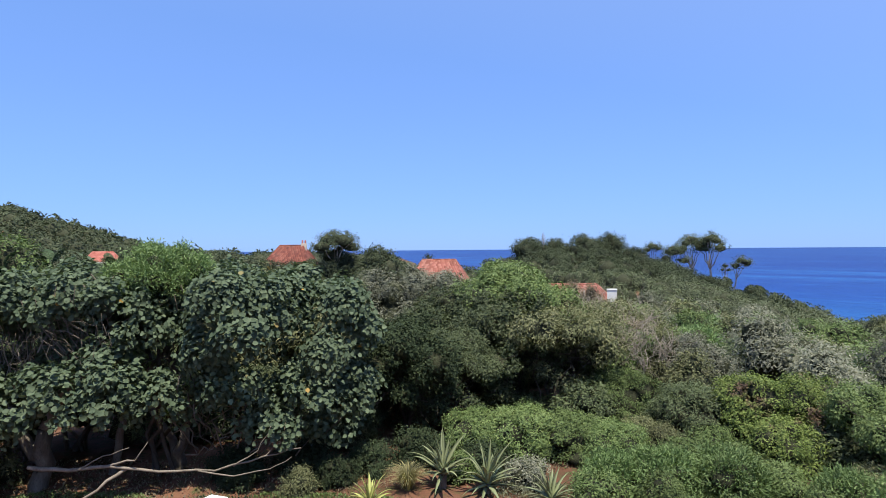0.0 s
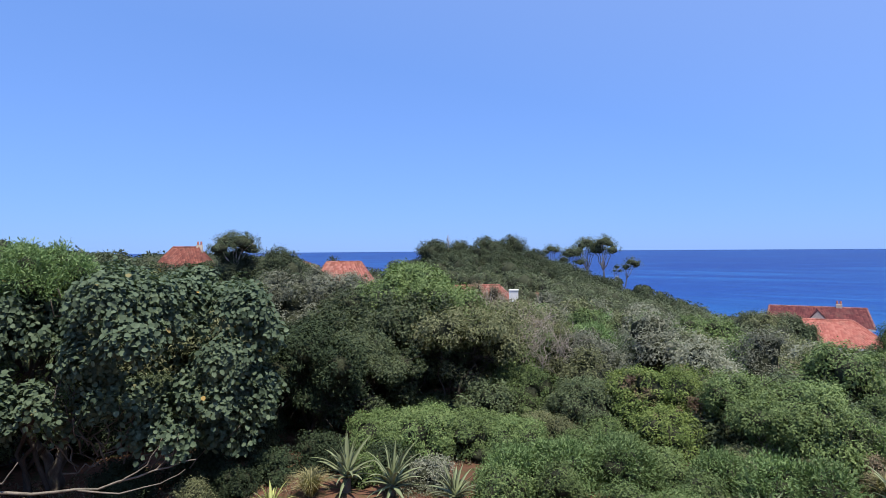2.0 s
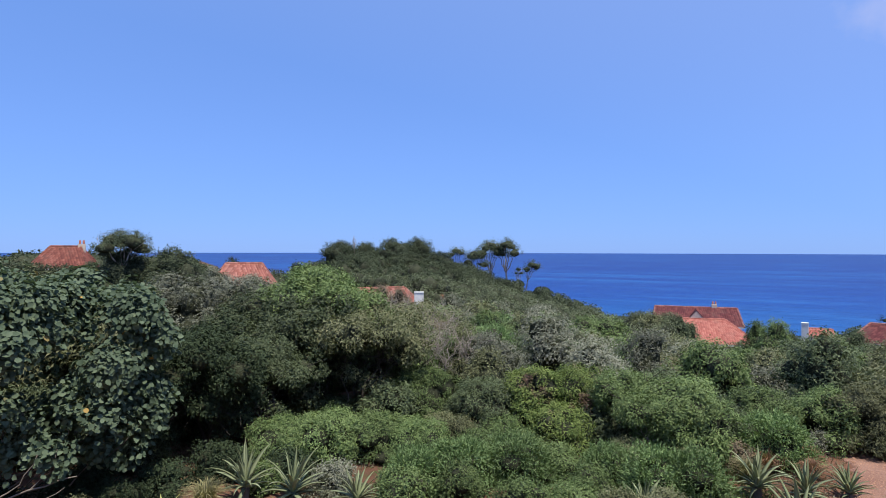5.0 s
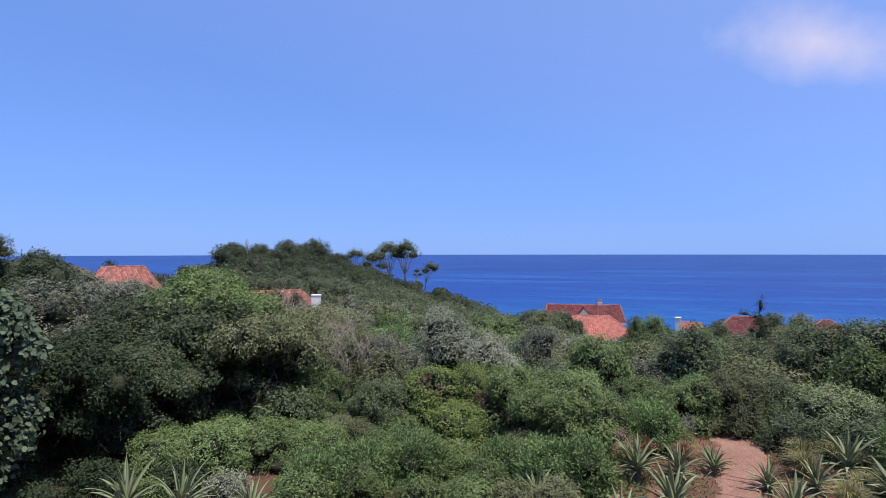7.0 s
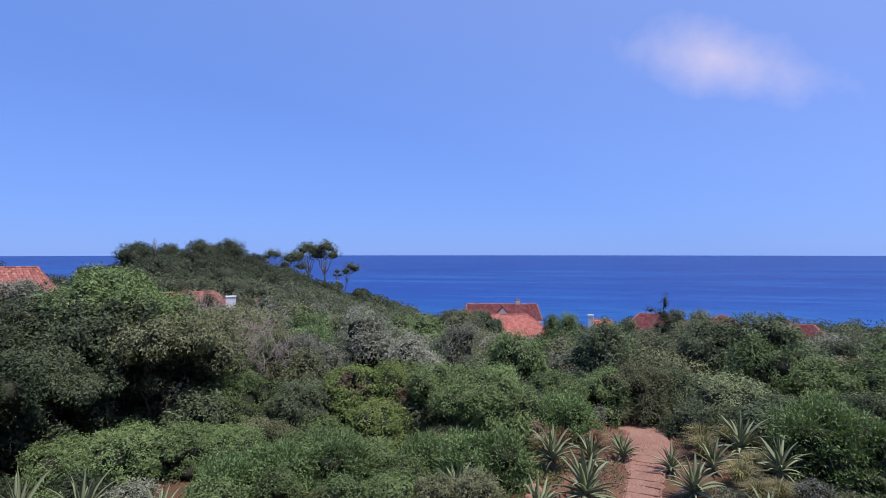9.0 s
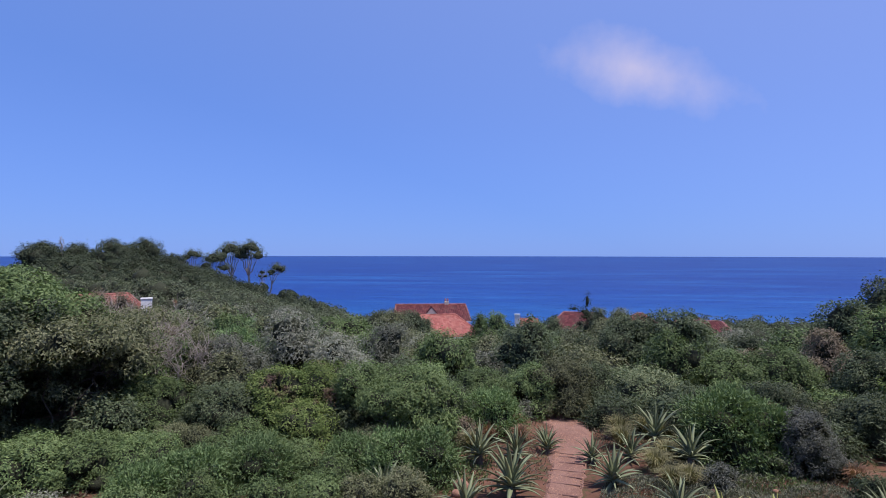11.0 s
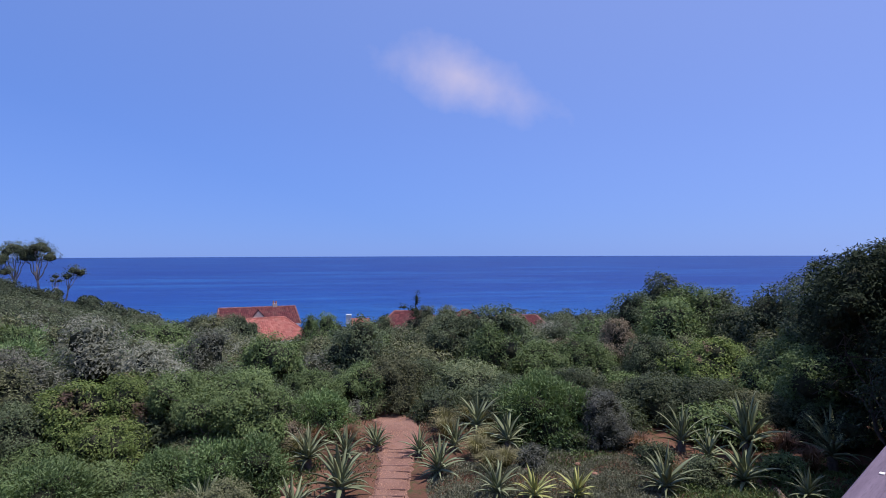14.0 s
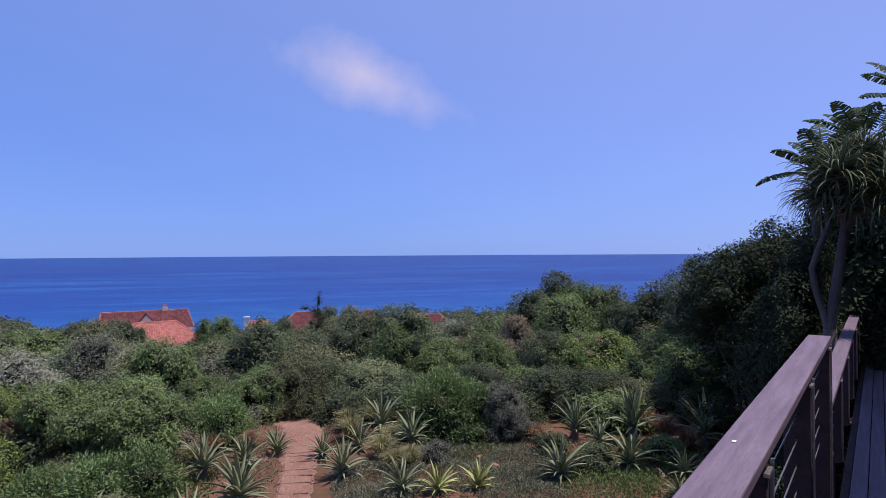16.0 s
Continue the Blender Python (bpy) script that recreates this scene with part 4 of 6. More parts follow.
# ---- houses ----
def tiled_slope(corners, tile=(0.3, 0.4), lift=0.03):
    """Rows of overlapping clay tiles over a roof plane with the corners eave-left, eave-right, ridge-right, ridge-left."""
    a, b, c, d = [Vector(p) for p in corners]
    rows = max(2, int(((d + c) / 2 - (a + b) / 2).length / tile[1]))
    normal = (b - a).cross(d - a).normalized()
    verts, tris = [], []
    for i in range(rows):
        l0, r0 = a.lerp(d, i / rows), b.lerp(c, i / rows)
        l1, r1 = a.lerp(d, (i + 1.12) / rows), b.lerp(c, (i + 1.12) / rows)
        cols = max(1, int((r0 - l0).length / tile[0]))
        for k in range(cols):
            p0, p1 = l0.lerp(r0, (k + 0.02) / cols), l0.lerp(r0, (k + 0.98) / cols)
            q0, q1 = l1.lerp(r1, (k + 0.02) / cols), l1.lerp(r1, (k + 0.98) / cols)
            n = len(verts)
            top, low = normal * (lift + 0.06), normal * (lift * 0.2)
            verts += [p0 + low, (p0 + p1) / 2 + top, p1 + low, q0 + low * 0.2, (q0 + q1) / 2 + top * 0.4, q1 + low * 0.2]
            tris += [(n, n + 1, n + 4), (n, n + 4, n + 3), (n + 1, n + 2, n + 5), (n + 1, n + 5, n + 4)]
    n = len(verts)
    verts += [a, b, c, d]
    tris += [(n, n + 1, n + 2), (n, n + 2, n + 3)]
    return [tuple(v) for v in verts], tris


def ridge_tiles(a, b, r=0.14, seg=0.45):
    verts, tris = [], []
    a, b = Vector(a), Vector(b)
    count = max(1, int((b - a).length / seg))
    for i in range(count):
        v, t = tube_arrays([a.lerp(b, (i + 0.03) / count), a.lerp(b, (i + 0.97) / count)], [r, r * 0.9], 6)
        n = len(verts)
        verts += v
        tris += [(x + n, y + n, z + n) for x, y, z in t]
    return verts, tris


def house(az, d, ridge, length, depth, rise, hip, tiles, label, turn=0.0, chimney=None, dormer=False):
    """A tiled house: walls, roof of four slopes (hip is the ridge's set-back at each end), chimney, dormer."""
    x, y = bearing(az, d)
    z0 = float(ground_z(x, y)) - 0.3
    eave = ridge - rise
    ob = thing("house", pose(x, y, z0, 0, 0, -az + turn), label, "house")
    e, r = eave - z0, ridge - z0
    hl, hd = length / 2, depth / 2
    part("wall", box_bm((length - 0.8, depth - 0.8, e + 0.1), (0, 0, e / 2), 0.02), CREAM, ob)
    roof_v, roof_t = [], []
    low = [(-hl, -hd, e), (hl, -hd, e), (hl, hd, e), (-hl, hd, e)]
    top = [(-hl + hip, 0, r), (hl - hip, 0, r)]
    slopes = [(low[0], low[1], top[1], top[0]), (low[2], low[3], top[0], top[1]), (low[1], low[2], top[1], top[1]), (low[3], low[0], top[0], top[0])]
    for s in slopes:
        v, t = tiled_slope(s)
        n = len(roof_v)
        roof_v += v
        roof_t += [(a + n, b + n, c + n) for a, b, c in t]
    roof = part("roof", fast_mesh("roof", roof_v, roof_t, tiles), None, ob)
    lines = [(top[0], top[1])] + [(low[i], top[0 if i in (0, 3) else 1]) for i in range(4)]
    for a, b in lines:
        v, t = ridge_tiles(a, b)
        tagged(part("ridge_cap", fast_mesh("ridge_cap", v, t, TILE_RIDGE if tiles is TILE_RED else tiles), None, roof), kind="stuff")
    part("fascia", box_bm((length, 0.06, 0.22), (0, -hd + 0.02, e - 0.1)), WHITE_PAINT, ob)
    for k in (-0.3, 0.0, 0.3):
        win = part("window", box_bm((1.3, 0.1, 1.2), (k * length, -hd + 0.38, e - 1.2)), GLASS_DARK, ob)
        for s in (-0.68, 0.0, 0.68):
            part("frame", box_bm((0.07, 0.12, 1.3), (k * length + s, -hd + 0.36, e - 1.2)), WHITE_PAINT, win)
    if chimney:
        cx, ch = chimney
        stack = part("chimney", box_bm((0.75, 0.6, ch + 1.2), (cx, 0.1, r - 0.6 + ch / 2), 0.02), CREAM, ob, "plastered chimney stack")
        for s in (-0.2, 0.2):
            v, t = tube_arrays([(cx + s, 0.1, r + ch), (cx + s, 0.1, r + ch + 0.45)], [0.13, 0.11], 8)
            part("chimney_pot", fast_mesh("chimney_pot", v, t, TILE_OLD), None, stack)
    if dormer:
        w, up = 2.7, 1.55
        bm = bmesh.new()
        front = -hd * 0.66
        pts = [bm.verts.new(p) for p in ((-w / 2, front, e + rise * 0.2), (w / 2, front, e + rise * 0.2), (0, front, e + rise * 0.2 + up), (-w / 2, 0, e + rise * 0.2), (w / 2, 0, e + rise * 0.2), (0, 0, e + rise * 0.2 + up))]
        for f in ((0, 1, 2), (3, 5, 4), (0, 2, 5, 3), (1, 4, 5, 2), (0, 3, 4, 1)):
            bm.faces.new([pts[i] for i in f])
        gable = part("dormer", bm, CREAM, ob, "small cream gable")
        for s in (-1, 1):
            v, t = tiled_slope(((s * (w / 2 + 0.3), front - 0.04, e + rise * 0.2 - 0.2), (s * (w / 2 + 0.3), 0, e + rise * 0.2 - 0.2), (0, 0, e + rise * 0.2 + up + 0.12), (0, front - 0.04, e + rise * 0.2 + up + 0.12)))
            part("dormer_roof", fast_mesh("dormer_roof", v, t, tiles), None, gable)
    TAKEN.append((x, y, max(length, depth) * 0.62))
    return ob


house(41.5, 100.0, -3.9, 12.6, 10.0, 2.3, 0.4, TILE_RED, "large house with dark red tiled roof and a small gable", 3, chimney=(2.7, 0.5), dormer=True)
house(42.2, 86.0, -4.2, 12.0, 9.0, 2.7, 3.4, TILE_ORANGE, "house with salmon-orange tiled hipped roof", 10)
house(50.9, 88.0, -4.9, 3.2, 4.0, 1.0, 0.2, TILE_ORANGE, "small orange-tiled house behind the shrubs", 0)
house(55.9, 85.0, -3.55, 8.6, 7.0, 2.0, 1.9, TILE_RED, "dark red tiled house half hidden by shrubs", -6)
house(61.2, 92.0, -4.1, 6.0, 6.0, 1.8, 2.6, TILE_RED, "brown-red tiled roof behind the thicket", 8)
house(66.2, 92.0, -4.85, 9.0, 6.0, 1.6, 1.5, TILE_RED, "low brown-red tiled roof with a small gable behind the thicket", 0, dormer=True)
house(-14.4, 85.0, 5.3, 6.2, 7.0, 2.6, 1.5, TILE_BROWN, "house with weathered red tiled roof and chimney", -14, chimney=(1.7, 0.3))
house(-30.0, 100.0, 4.6, 5.0, 6.0, 1.4, 1.2, TILE_ORANGE, "orange-tiled house among hillside trees", 0)
house(-0.4, 75.0, 3.3, 7.2, 7.0, 2.6, 1.5, TILE_OLD, "old house with rough orange clay-tiled roof", -6)
house(11.2, 62.0, 0.95, 11.0, 6.0, 2.2, 1.8, TILE_OLD, "old orange-tiled roof overgrown by branches", 10)


def chimney_stack(az, d, top, width):
    x, y = bearing(az, d)
    z0 = float(ground_z(x, y))
    ob = thing("chimney", pose(x, y, z0, 0, 0, -az), "white plastered chimney standing above the shrubs", "chimney")
    h = top - z0
    part("shaft", box_bm((width, width * 0.8, h), (0, 0, h / 2), 0.02), WHITE_PAINT, ob)
    part("cap", box_bm((width * 1.08, width * 0.9, 0.1), (0, 0, h + 0.04), 0.02), WHITE_PAINT, ob)
    if width < 0.75:
        part("pot", box_bm((width * 0.5, width * 0.5, 0.3), (0, 0, h + 0.2), 0.02), GLASS_DARK, ob)


chimney_stack(49.9, 84.0, -3.9, 0.76)
chimney_stack(15.95, 58.0, 0.72, 0.9)


# ---- ridge trees ----
def umbrella_tree(az, d, top, width, clear, seed, label, lean=0.0, puffs=0, kind="needle"):
    """A wind-shaped tree: bare pale limbs that carry flat cushions of needles."""
    rng = np.random.RandomState(seed)
    x, y = bearing(az, d)
    z0 = float(ground_z(x, y))
    h = top - z0
    ob = thing("pine_tree", pose(x, y, z0, 0, 0, -az), label, "tree", "ridge pines")
    wood, blobs = Wood(), []
    count = puffs or (6 if width > 5 else 4)
    fork = (lean * 0.45, 0, h * clear * 0.8)
    wood.limb(rng, (0, 0, -0.5), fork, 0.02 * h, 0.015 * h, 0.03, 4, 6)
    for i in range(count):
        u = -1 + 2 * (i + 0.5) / count
        s = width * rng.uniform(0.25, 0.34)
        crest = h - s * 0.55 - (u * u) * h * (1 - clear) * 0.42
        end = (lean + u * width * 0.36, rng.uniform(-0.25, 0.25) * width, crest - rng.uniform(0, 0.12) * h * (1 - clear))
        bend = (lean * 0.6 + u * width * 0.2, end[1] * 0.5, fork[2] + (end[2] - fork[2]) * 0.5)
        wood.limb(rng, fork, bend, 0.011 * h, 0.007 * h, 0.06, 4, 5)
        pts = wood.limb(rng, bend, end, 0.007 * h, 0.003 * h, 0.08, 4, 5)
        for k in range(3):
            wood.limb(rng, pts[rng.randint(1, 4)], Vector(end) + Vector(rng.uniform(-1, 1, 3)) * s * 0.8, 0.004 * h, 0.0015 * h, 0.1, 3, 4)
        blobs.append((end[0], end[1], end[2], s, s * 0.9, s * rng.uniform(0.5, 0.68)))
        blobs.append((end[0] + rng.uniform(-0.7, 0.7) * s, end[1] + rng.uniform(-0.6, 0.6) * s, end[2] - s * rng.uniform(-0.2, 0.5), s * 0.6, s * 0.6, s * 0.26))
    part("trunk", wood.mesh("trunk", PINE_BARK), None, ob)
    part("crown", crown_mesh("crown", rng, blobs, LEAF[kind], 0.0021 * d, 0.5, 0.9, "chip", 5000, 0.72, 9, 0.6), None, ob)
    return ob


umbrella_tree(19.6, 140, 5.9, 4.2, 0.6, 1, "small flat-topped pine on the ridge")
umbrella_tree(21.5, 140, 5.6, 6.4, 0.3, 2, "dense wind-shaped pine on the ridge")
umbrella_tree(22.9, 141, 7.4, 6.0, 0.5, 3, "tall pine with pale bare limbs on the ridge")
umbrella_tree(24.4, 140, 7.6, 6.6, 0.55, 4, "tall flat-topped pine on the ridge")
umbrella_tree(25.6, 139, 1.3, 2.2, 0.5, 5, "small dark pine on the ridge edge")
umbrella_tree(26.1, 135, 2.5, 4.2, 0.62, 6, "lone leaning pine with pale trunk", lean=1.9)


def broad_tree(az, d, top, width, seed, label, kind="needle"):
    rng = np.random.RandomState(seed)
    x, y = bearing(az, d)
    z0 = float(ground_z(x, y))
    h = top - z0
    ob = thing("tree", pose(x, y, z0, 0, 0, -az), label, "tree", "ridge trees")
    blobs = lump_list(rng, width, h, width, 9, 0.5, 0.35)
    wood = Wood()
    wood.limb(rng, (0, 0, -0.5), (0, 0, h * 0.5), 0.05 * h, 0.03 * h, 0.04, 4, 6)
    for b in blobs[:8]:
        wood.limb(rng, (0, 0, h * 0.35), b[:3], 0.025 * h, 0.008 * h, 0.1, 4, 5)
    part("trunk", wood.mesh("trunk", BARK), None, ob)
    part("crown", crown_mesh("crown", rng, blobs, LEAF[kind], 0.0027 * d, 0.55, 1.1, "chip", 6500, 0.78, 9, 0.6), None, ob)
    TAKEN.append((x, y, width * 0.35))
    return ob


for i, (az, d, top, w) in enumerate([(8.6, 130, 6.2, 9.0), (11.0, 132, 6.0, 7.5), (13.2, 130, 6.9, 8.5), (15.7, 134, 7.5, 7.0), (17.6, 128, 4.0, 8.0), (-10.6, 72, 5.0, 5.4), (-6.5, 70, 4.75, 6.4), (-9.0, 73, 4.0, 5.0), (14.6, 122, 4.0, 9), (10.0, 122, 3.6, 8), (19.5, 122, 1.8, 8), (-17.0, 77, 3.2, 6.0), (-14.6, 77, 3.0, 5.0), (-12.4, 77, 3.3, 5.0), (-31.2, 92, 3.5, 6.0), (-28.8, 92, 3.4, 5.0), (-1.6, 69, 1.0, 5.5), (1.2, 69, 1.0, 5.0), (-1.3, 92, 3.5, 3.2), (4.5, 92, 2.8, 3.0), (18.3, 118, 2.3, 7.0), (20.2, 117, 1.4, 7.0), (22.0, 116, 0.5, 6.5), (23.8, 115, -0.8, 6.0)]):
    broad_tree(az, d, top, w, 40 + i, "dark dense evergreen tree on the ridge", "ridge")
for i, (az, d, el, w, kind) in enumerate([(36.4, 78, -5.75, 4.2, "coast"), (37.7, 76, -5.7, 4.0, "olive"), (39.0, 78, -5.75, 4.0, "coast"), (40.1, 74, -5.85, 2.6, "dark"), (41.2, 60, -6.35, 1.5, "dark"), (46.3, 60, -6.1, 2.6, "fresh"), (47.6, 58, -5.95, 3.0, "fresh"), (48.8, 60, -6.75, 2.2, "dark"), (51.6, 58, -6.75, 3.0, "fresh"), (53.4, 60, -6.3, 3.0, "dark"), (57.8, 60, -5.4, 3.4, "coast"), (59.6, 62, -5.3, 3.4, "olive")]):
    broad_tree(az, d, EYE + d * math.tan(radians(el)), w, 80 + i, "green coastal tree in front of tiled roofs", kind)
umbrella_tree(-10.3, 71, 7.0, 5.4, 0.68, 9, "dark flat-topped tree with open crown")

thicket()
woods("coastal_thicket", "dense wind-clipped coastal thicket on the slope", -42, 100, 60, 97, 3.2, 3.8, 31, LEAF["coast"], 480, 0.0034)
woods("ridge_thicket", "dark wind-clipped evergreen thicket on the ridge", 5, 31, 97, 133, 3.6, 4.4, 33, LEAF["ridge"], 900, 0.003)
woods("coastal_scrub", "dense scrub behind the houses by the sea", 31, 100, 97, 130, 3.8, 4.6, 34, LEAF["coast"], 280, 0.0036)
woods("far_scrub", "dense green scrub behind the hillside houses", -42, 5, 97, 130, 3.8, 4.6, 35, LEAF["coast"], 280, 0.0036)
woods("hillside_woodland", "dark wooded hillside under the sky", -46, -3, 128, 430, 6.0, 12, 32, LEAF["ridge"], 130, 0.0052)


# ---- deck and railings ----
DECK = pose(0, 0, 0, 0, 0, -14.95)  # local x along the rail, y out over the garden
DECK_Z, RAIL_Z = 3.22, 4.12


LOW_Z, LOW_RAIL = 2.72, 3.6


def deck_boards(deck, x0, x1, z, count, edge):
    rng = np.random.RandomState(3)
    pitch = 0.128
    base = box_bm((x1 - x0, pitch - 0.008, 0.03), (0, 0, 0), 0.003)
    me = bpy.data.meshes.new("board")
    base.to_mesh(me)
    base.free()
    me.materials.append(DECK_WOOD)
    for k in range(count):
        ob = new("board", me)
        ob.parent = deck
        ob.location = ((x0 + x1) / 2 + rng.uniform(-0.01, 0.01), edge - pitch * (k + 0.5), z - 0.015 + rng.uniform(-0.0015, 0.0015))
    for x in np.arange(x0 + 0.1, x1, 1.5):
        part("joist", box_bm((0.06, 3.2, 0.18), (x, edge - 1.6, z - 0.125)), POST_WOOD, deck)
    for x in (x0 + 0.2, (x0 + x1) / 2, x1 - 0.2):
        part("support", box_bm((0.16, 0.16, z - 0.12), (x, edge - 0.3, (z - 0.2) / 2)), POST_WOOD, deck)
    part("beam", box_bm((x1 - x0, 0.06, 0.2), ((x0 + x1) / 2, edge + 0.032, z - 0.11), 0.004), POST_WOOD, deck)


def build_deck():
    deck = thing("floor", DECK, "weathered timber deck boards in shade", "deck", kind="structure")
    deck_boards(deck, -4.3, 3.95, DECK_Z, 26, 0.02)
    low = thing("floor_low", DECK, "lower timber deck with dark weathered boards", "deck", kind="structure")
    deck_boards(low, 4.0, 16.4, LOW_Z, 26, 0.02)
    part("riser", box_bm((0.04, 3.3, DECK_Z - LOW_Z - 0.06), (3.97, -1.62, (DECK_Z + LOW_Z) / 2 - 0.03)), POST_WOOD, low)


def railing(x0, x1, y, width, posts, top, foot, label, cables=6, along="x"):
    """A timber top board on dark posts with steel strips and wires."""
    rail = thing("railing", DECK, label, "railing", "deck railings")
    swap = along == "y"

    def put(size, centre):
        return (size[1], size[0], size[2]) if swap else size, (centre[1], centre[0], centre[2]) if swap else centre

    s, c = put((x1 - x0, width, 0.042), ((x0 + x1) / 2, y, top - 0.021))
    part("top_board", box_bm(s, c, 0.006), RAIL_WOOD, rail, "weathered grey-purple timber handrail board")
    for px in posts:
        low = foot if px < 4.0 or foot < DECK_Z else LOW_Z
        s, c = put((0.08, width - 0.02, top - low - 0.042), (px, y, (top + low) / 2 - 0.021))
        post = part("post", box_bm(s, c, 0.004), POST_WOOD, rail, "dark stained timber post")
        s, c = put((0.014, 0.012, top - low - 0.06), (px + 0.038, y - width / 2 + 0.003, (top + low) / 2 - 0.03))
        part("steel_strip", box_bm(s, c), STEEL, post, "thin steel strip")
        s, c = put((0.09, 0.018, 0.012), (px - 0.035, y - width / 2 + 0.004, top - 0.085))
        part("bracket", box_bm(s, c), STEEL, post, "small steel bracket")
    for k in range(cables):
        z = foot + 0.1 + k * (top - foot - 0.22) / (cables - 1)
        a, b = ((y, x0, z), (y, x1, z)) if swap else ((x0, y, z), (x1, y, z))
        v, t = tube_arrays([a, b], [0.004, 0.004], 6)
        part("wire", fast_mesh("wire", v, t, STEEL, True), None, rail)


build_deck()
railing(-3.6, 5.28, 0.17, 0.15, (-2.45, -0.9, 0.65, 2.2, 3.75, 5.23), RAIL_Z, DECK_Z, "deck railing with weathered timber board and steel wires")
railing(5.36, 16.3, 0.17, 0.15, (6.8, 8.3, 9.8, 11.3, 12.8, 14.3, 16.2), LOW_RAIL, LOW_Z, "railing of the lower deck with weathered timber board")
railing(-3.2, 0.08, 16.25, 0.1, (-3.1, -1.6), LOW_RAIL, LOW_Z, "end railing of the lower deck with thin top board", along="y")
dot = part("bird_dropping", box_bm((0.02, 0.014, 0.003), (0, 0, 0), 0.001), WHITE_PAINT, None)
dot.matrix_basis = DECK @ pose(2.15, 0.2, RAIL_Z + 0.002)
tagged(dot, "small white speck on the handrail board", "speck")


def build_wall():
    w = new("wall_south")
    w.matrix_basis = DECK
    tagged(w, "unseen plain cream plastered wall added behind the deck, with overhang to shade it", "wall", kind="structure")
    part("wall_face", box_bm((25.0, 0.25, 6.4), (7.0, -3.5, 3.2)), CREAM, w)
    # Unseen overhang, added and sized to shade the deck but leave the rails lit.
    part("eave", box_bm((10.0, 2.85, 0.18), (-0.5, -2.075, 6.35), 0.01), WHITE_PAINT, w)
    part("eave", box_bm((15.0, 2.65, 0.18), (12.0, -2.175, 6.35), 0.01), WHITE_PAINT, w)


build_wall()


# ---- path ----
PATH_LINE = [(6.6, 4.7, 0.8), (8.0, 5.7, 0.78), (9.3, 6.7, 0.74), (10.65, 7.5, 0.76), (11.7, 8.2, 0.9), (12.7, 8.8, 1.05), (13.6, 9.6, 1.1), (14.0, 10.6, 0.9), (13.8, 11.6, 0.6)]


def on_path(x, y, room=0.25):
    for (x0, y0, w0), (x1, y1, w1) in zip(PATH_LINE, PATH_LINE[1:]):
        dx, dy = x1 - x0, y1 - y0
        t = max(0, min(1, ((x - x0) * dx + (y - y0) * dy) / (dx * dx + dy * dy)))
        if math.hypot(x - x0 - t * dx, y - y0 - t * dy) < (w0 + (w1 - w0) * t) / 2 + room:
            return True
    return False


def build_path():
    rng = np.random.RandomState(5)
    verts, faces = [], []
    pts = []
    for (x0, y0, w0), (x1, y1, w1) in zip(PATH_LINE, PATH_LINE[1:]):
        for k in range(8):
            t = k / 8
            pts.append((x0 + (x1 - x0) * t, y0 + (y1 - y0) * t, w0 + (w1 - w0) * t))
    cols = 8
    for i, (x, y, w) in enumerate(pts):
        p, q = pts[max(i - 2, 0)], pts[min(i + 2, len(pts) - 1)]
        dx, dy = q[0] - p[0], q[1] - p[1]
        n = math.hypot(dx, dy)
        nx, ny = -dy / n, dx / n
        for k in range(cols + 1):
            u = (k / cols - 0.5) * (w + rng.uniform(-0.12, 0.12) * (k in (0, cols)))
            px, py = x + nx * u, y + ny * u
            rim = 0.0 if k in (0, cols) else 0.045 + rng.uniform(-0.006, 0.006)
            verts.append((px, py, float(ground_z(px, py)) + rim))
    for i in range(len(pts) - 1):
        for k in range(cols):
            a = i * (cols + 1) + k
            faces.append((a, a + cols + 1, a + cols + 2, a + 1))
    ob = new("pavement", mesh_of("pavement", verts, faces, GRAVEL))
    tagged(ob, "pinkish gravel garden path with timber step edges", "path", kind="structure")
    for s in np.arange(8.2, 12.0, 0.36):
        f = (s - 8.0) / 1.3 if s < 9.3 else (s - 9.3) / 1.35
        y = 5.7 + f * 1.0 if s < 9.3 else 6.7 + (s - 9.3) * 0.6
        step = part("step_edge", box_bm((rng.uniform(0.035, 0.06), 0.68 + rng.uniform(-0.1, 0.06), 0.1), (0, 0, 0), 0.012), SLEEPER, ob, "red-brown timber step edge")
        step.matrix_basis = pose(s, y, float(ground_z(s, y)) + 0.008, rng.uniform(-2, 2), 0, 32 + rng.uniform(-6, 6))


build_path()


# ---- aloes and garden plants ----
def rosette_leaf(length, width, thick, lift, droop, steps=7):
    """One fleshy leaf that rises from the heart and arches over: thick in the middle, pointed, channelled above."""
    verts, tris = [], []
    x = z = 0.0
    for i in range(steps + 1):
        t = i / steps
        ang = lift - droop * t * t
        w = width * (0.72 + 0.6 * t - 1.32 * t ** 1.6) if i < steps else 0.0
        w = max(w, 0.0)
        th = thick * (1 - t) + 0.004
        verts += [(x, -w / 2, z + th * 0.55), (x, 0, z + th * 0.2), (x, w / 2, z + th * 0.55), (x, 0, z - th * 0.8)]
        x += math.cos(ang) * length / steps
        z += math.sin(ang) * length / steps
    for i in range(steps):
        for k in range(4):
            a, b = i * 4 + k, i * 4 + (k + 1) % 4
            tris += [(a, a + 4, b + 4), (a, b + 4, b)]
    return verts, tris


ALOE_LEAVES = {}


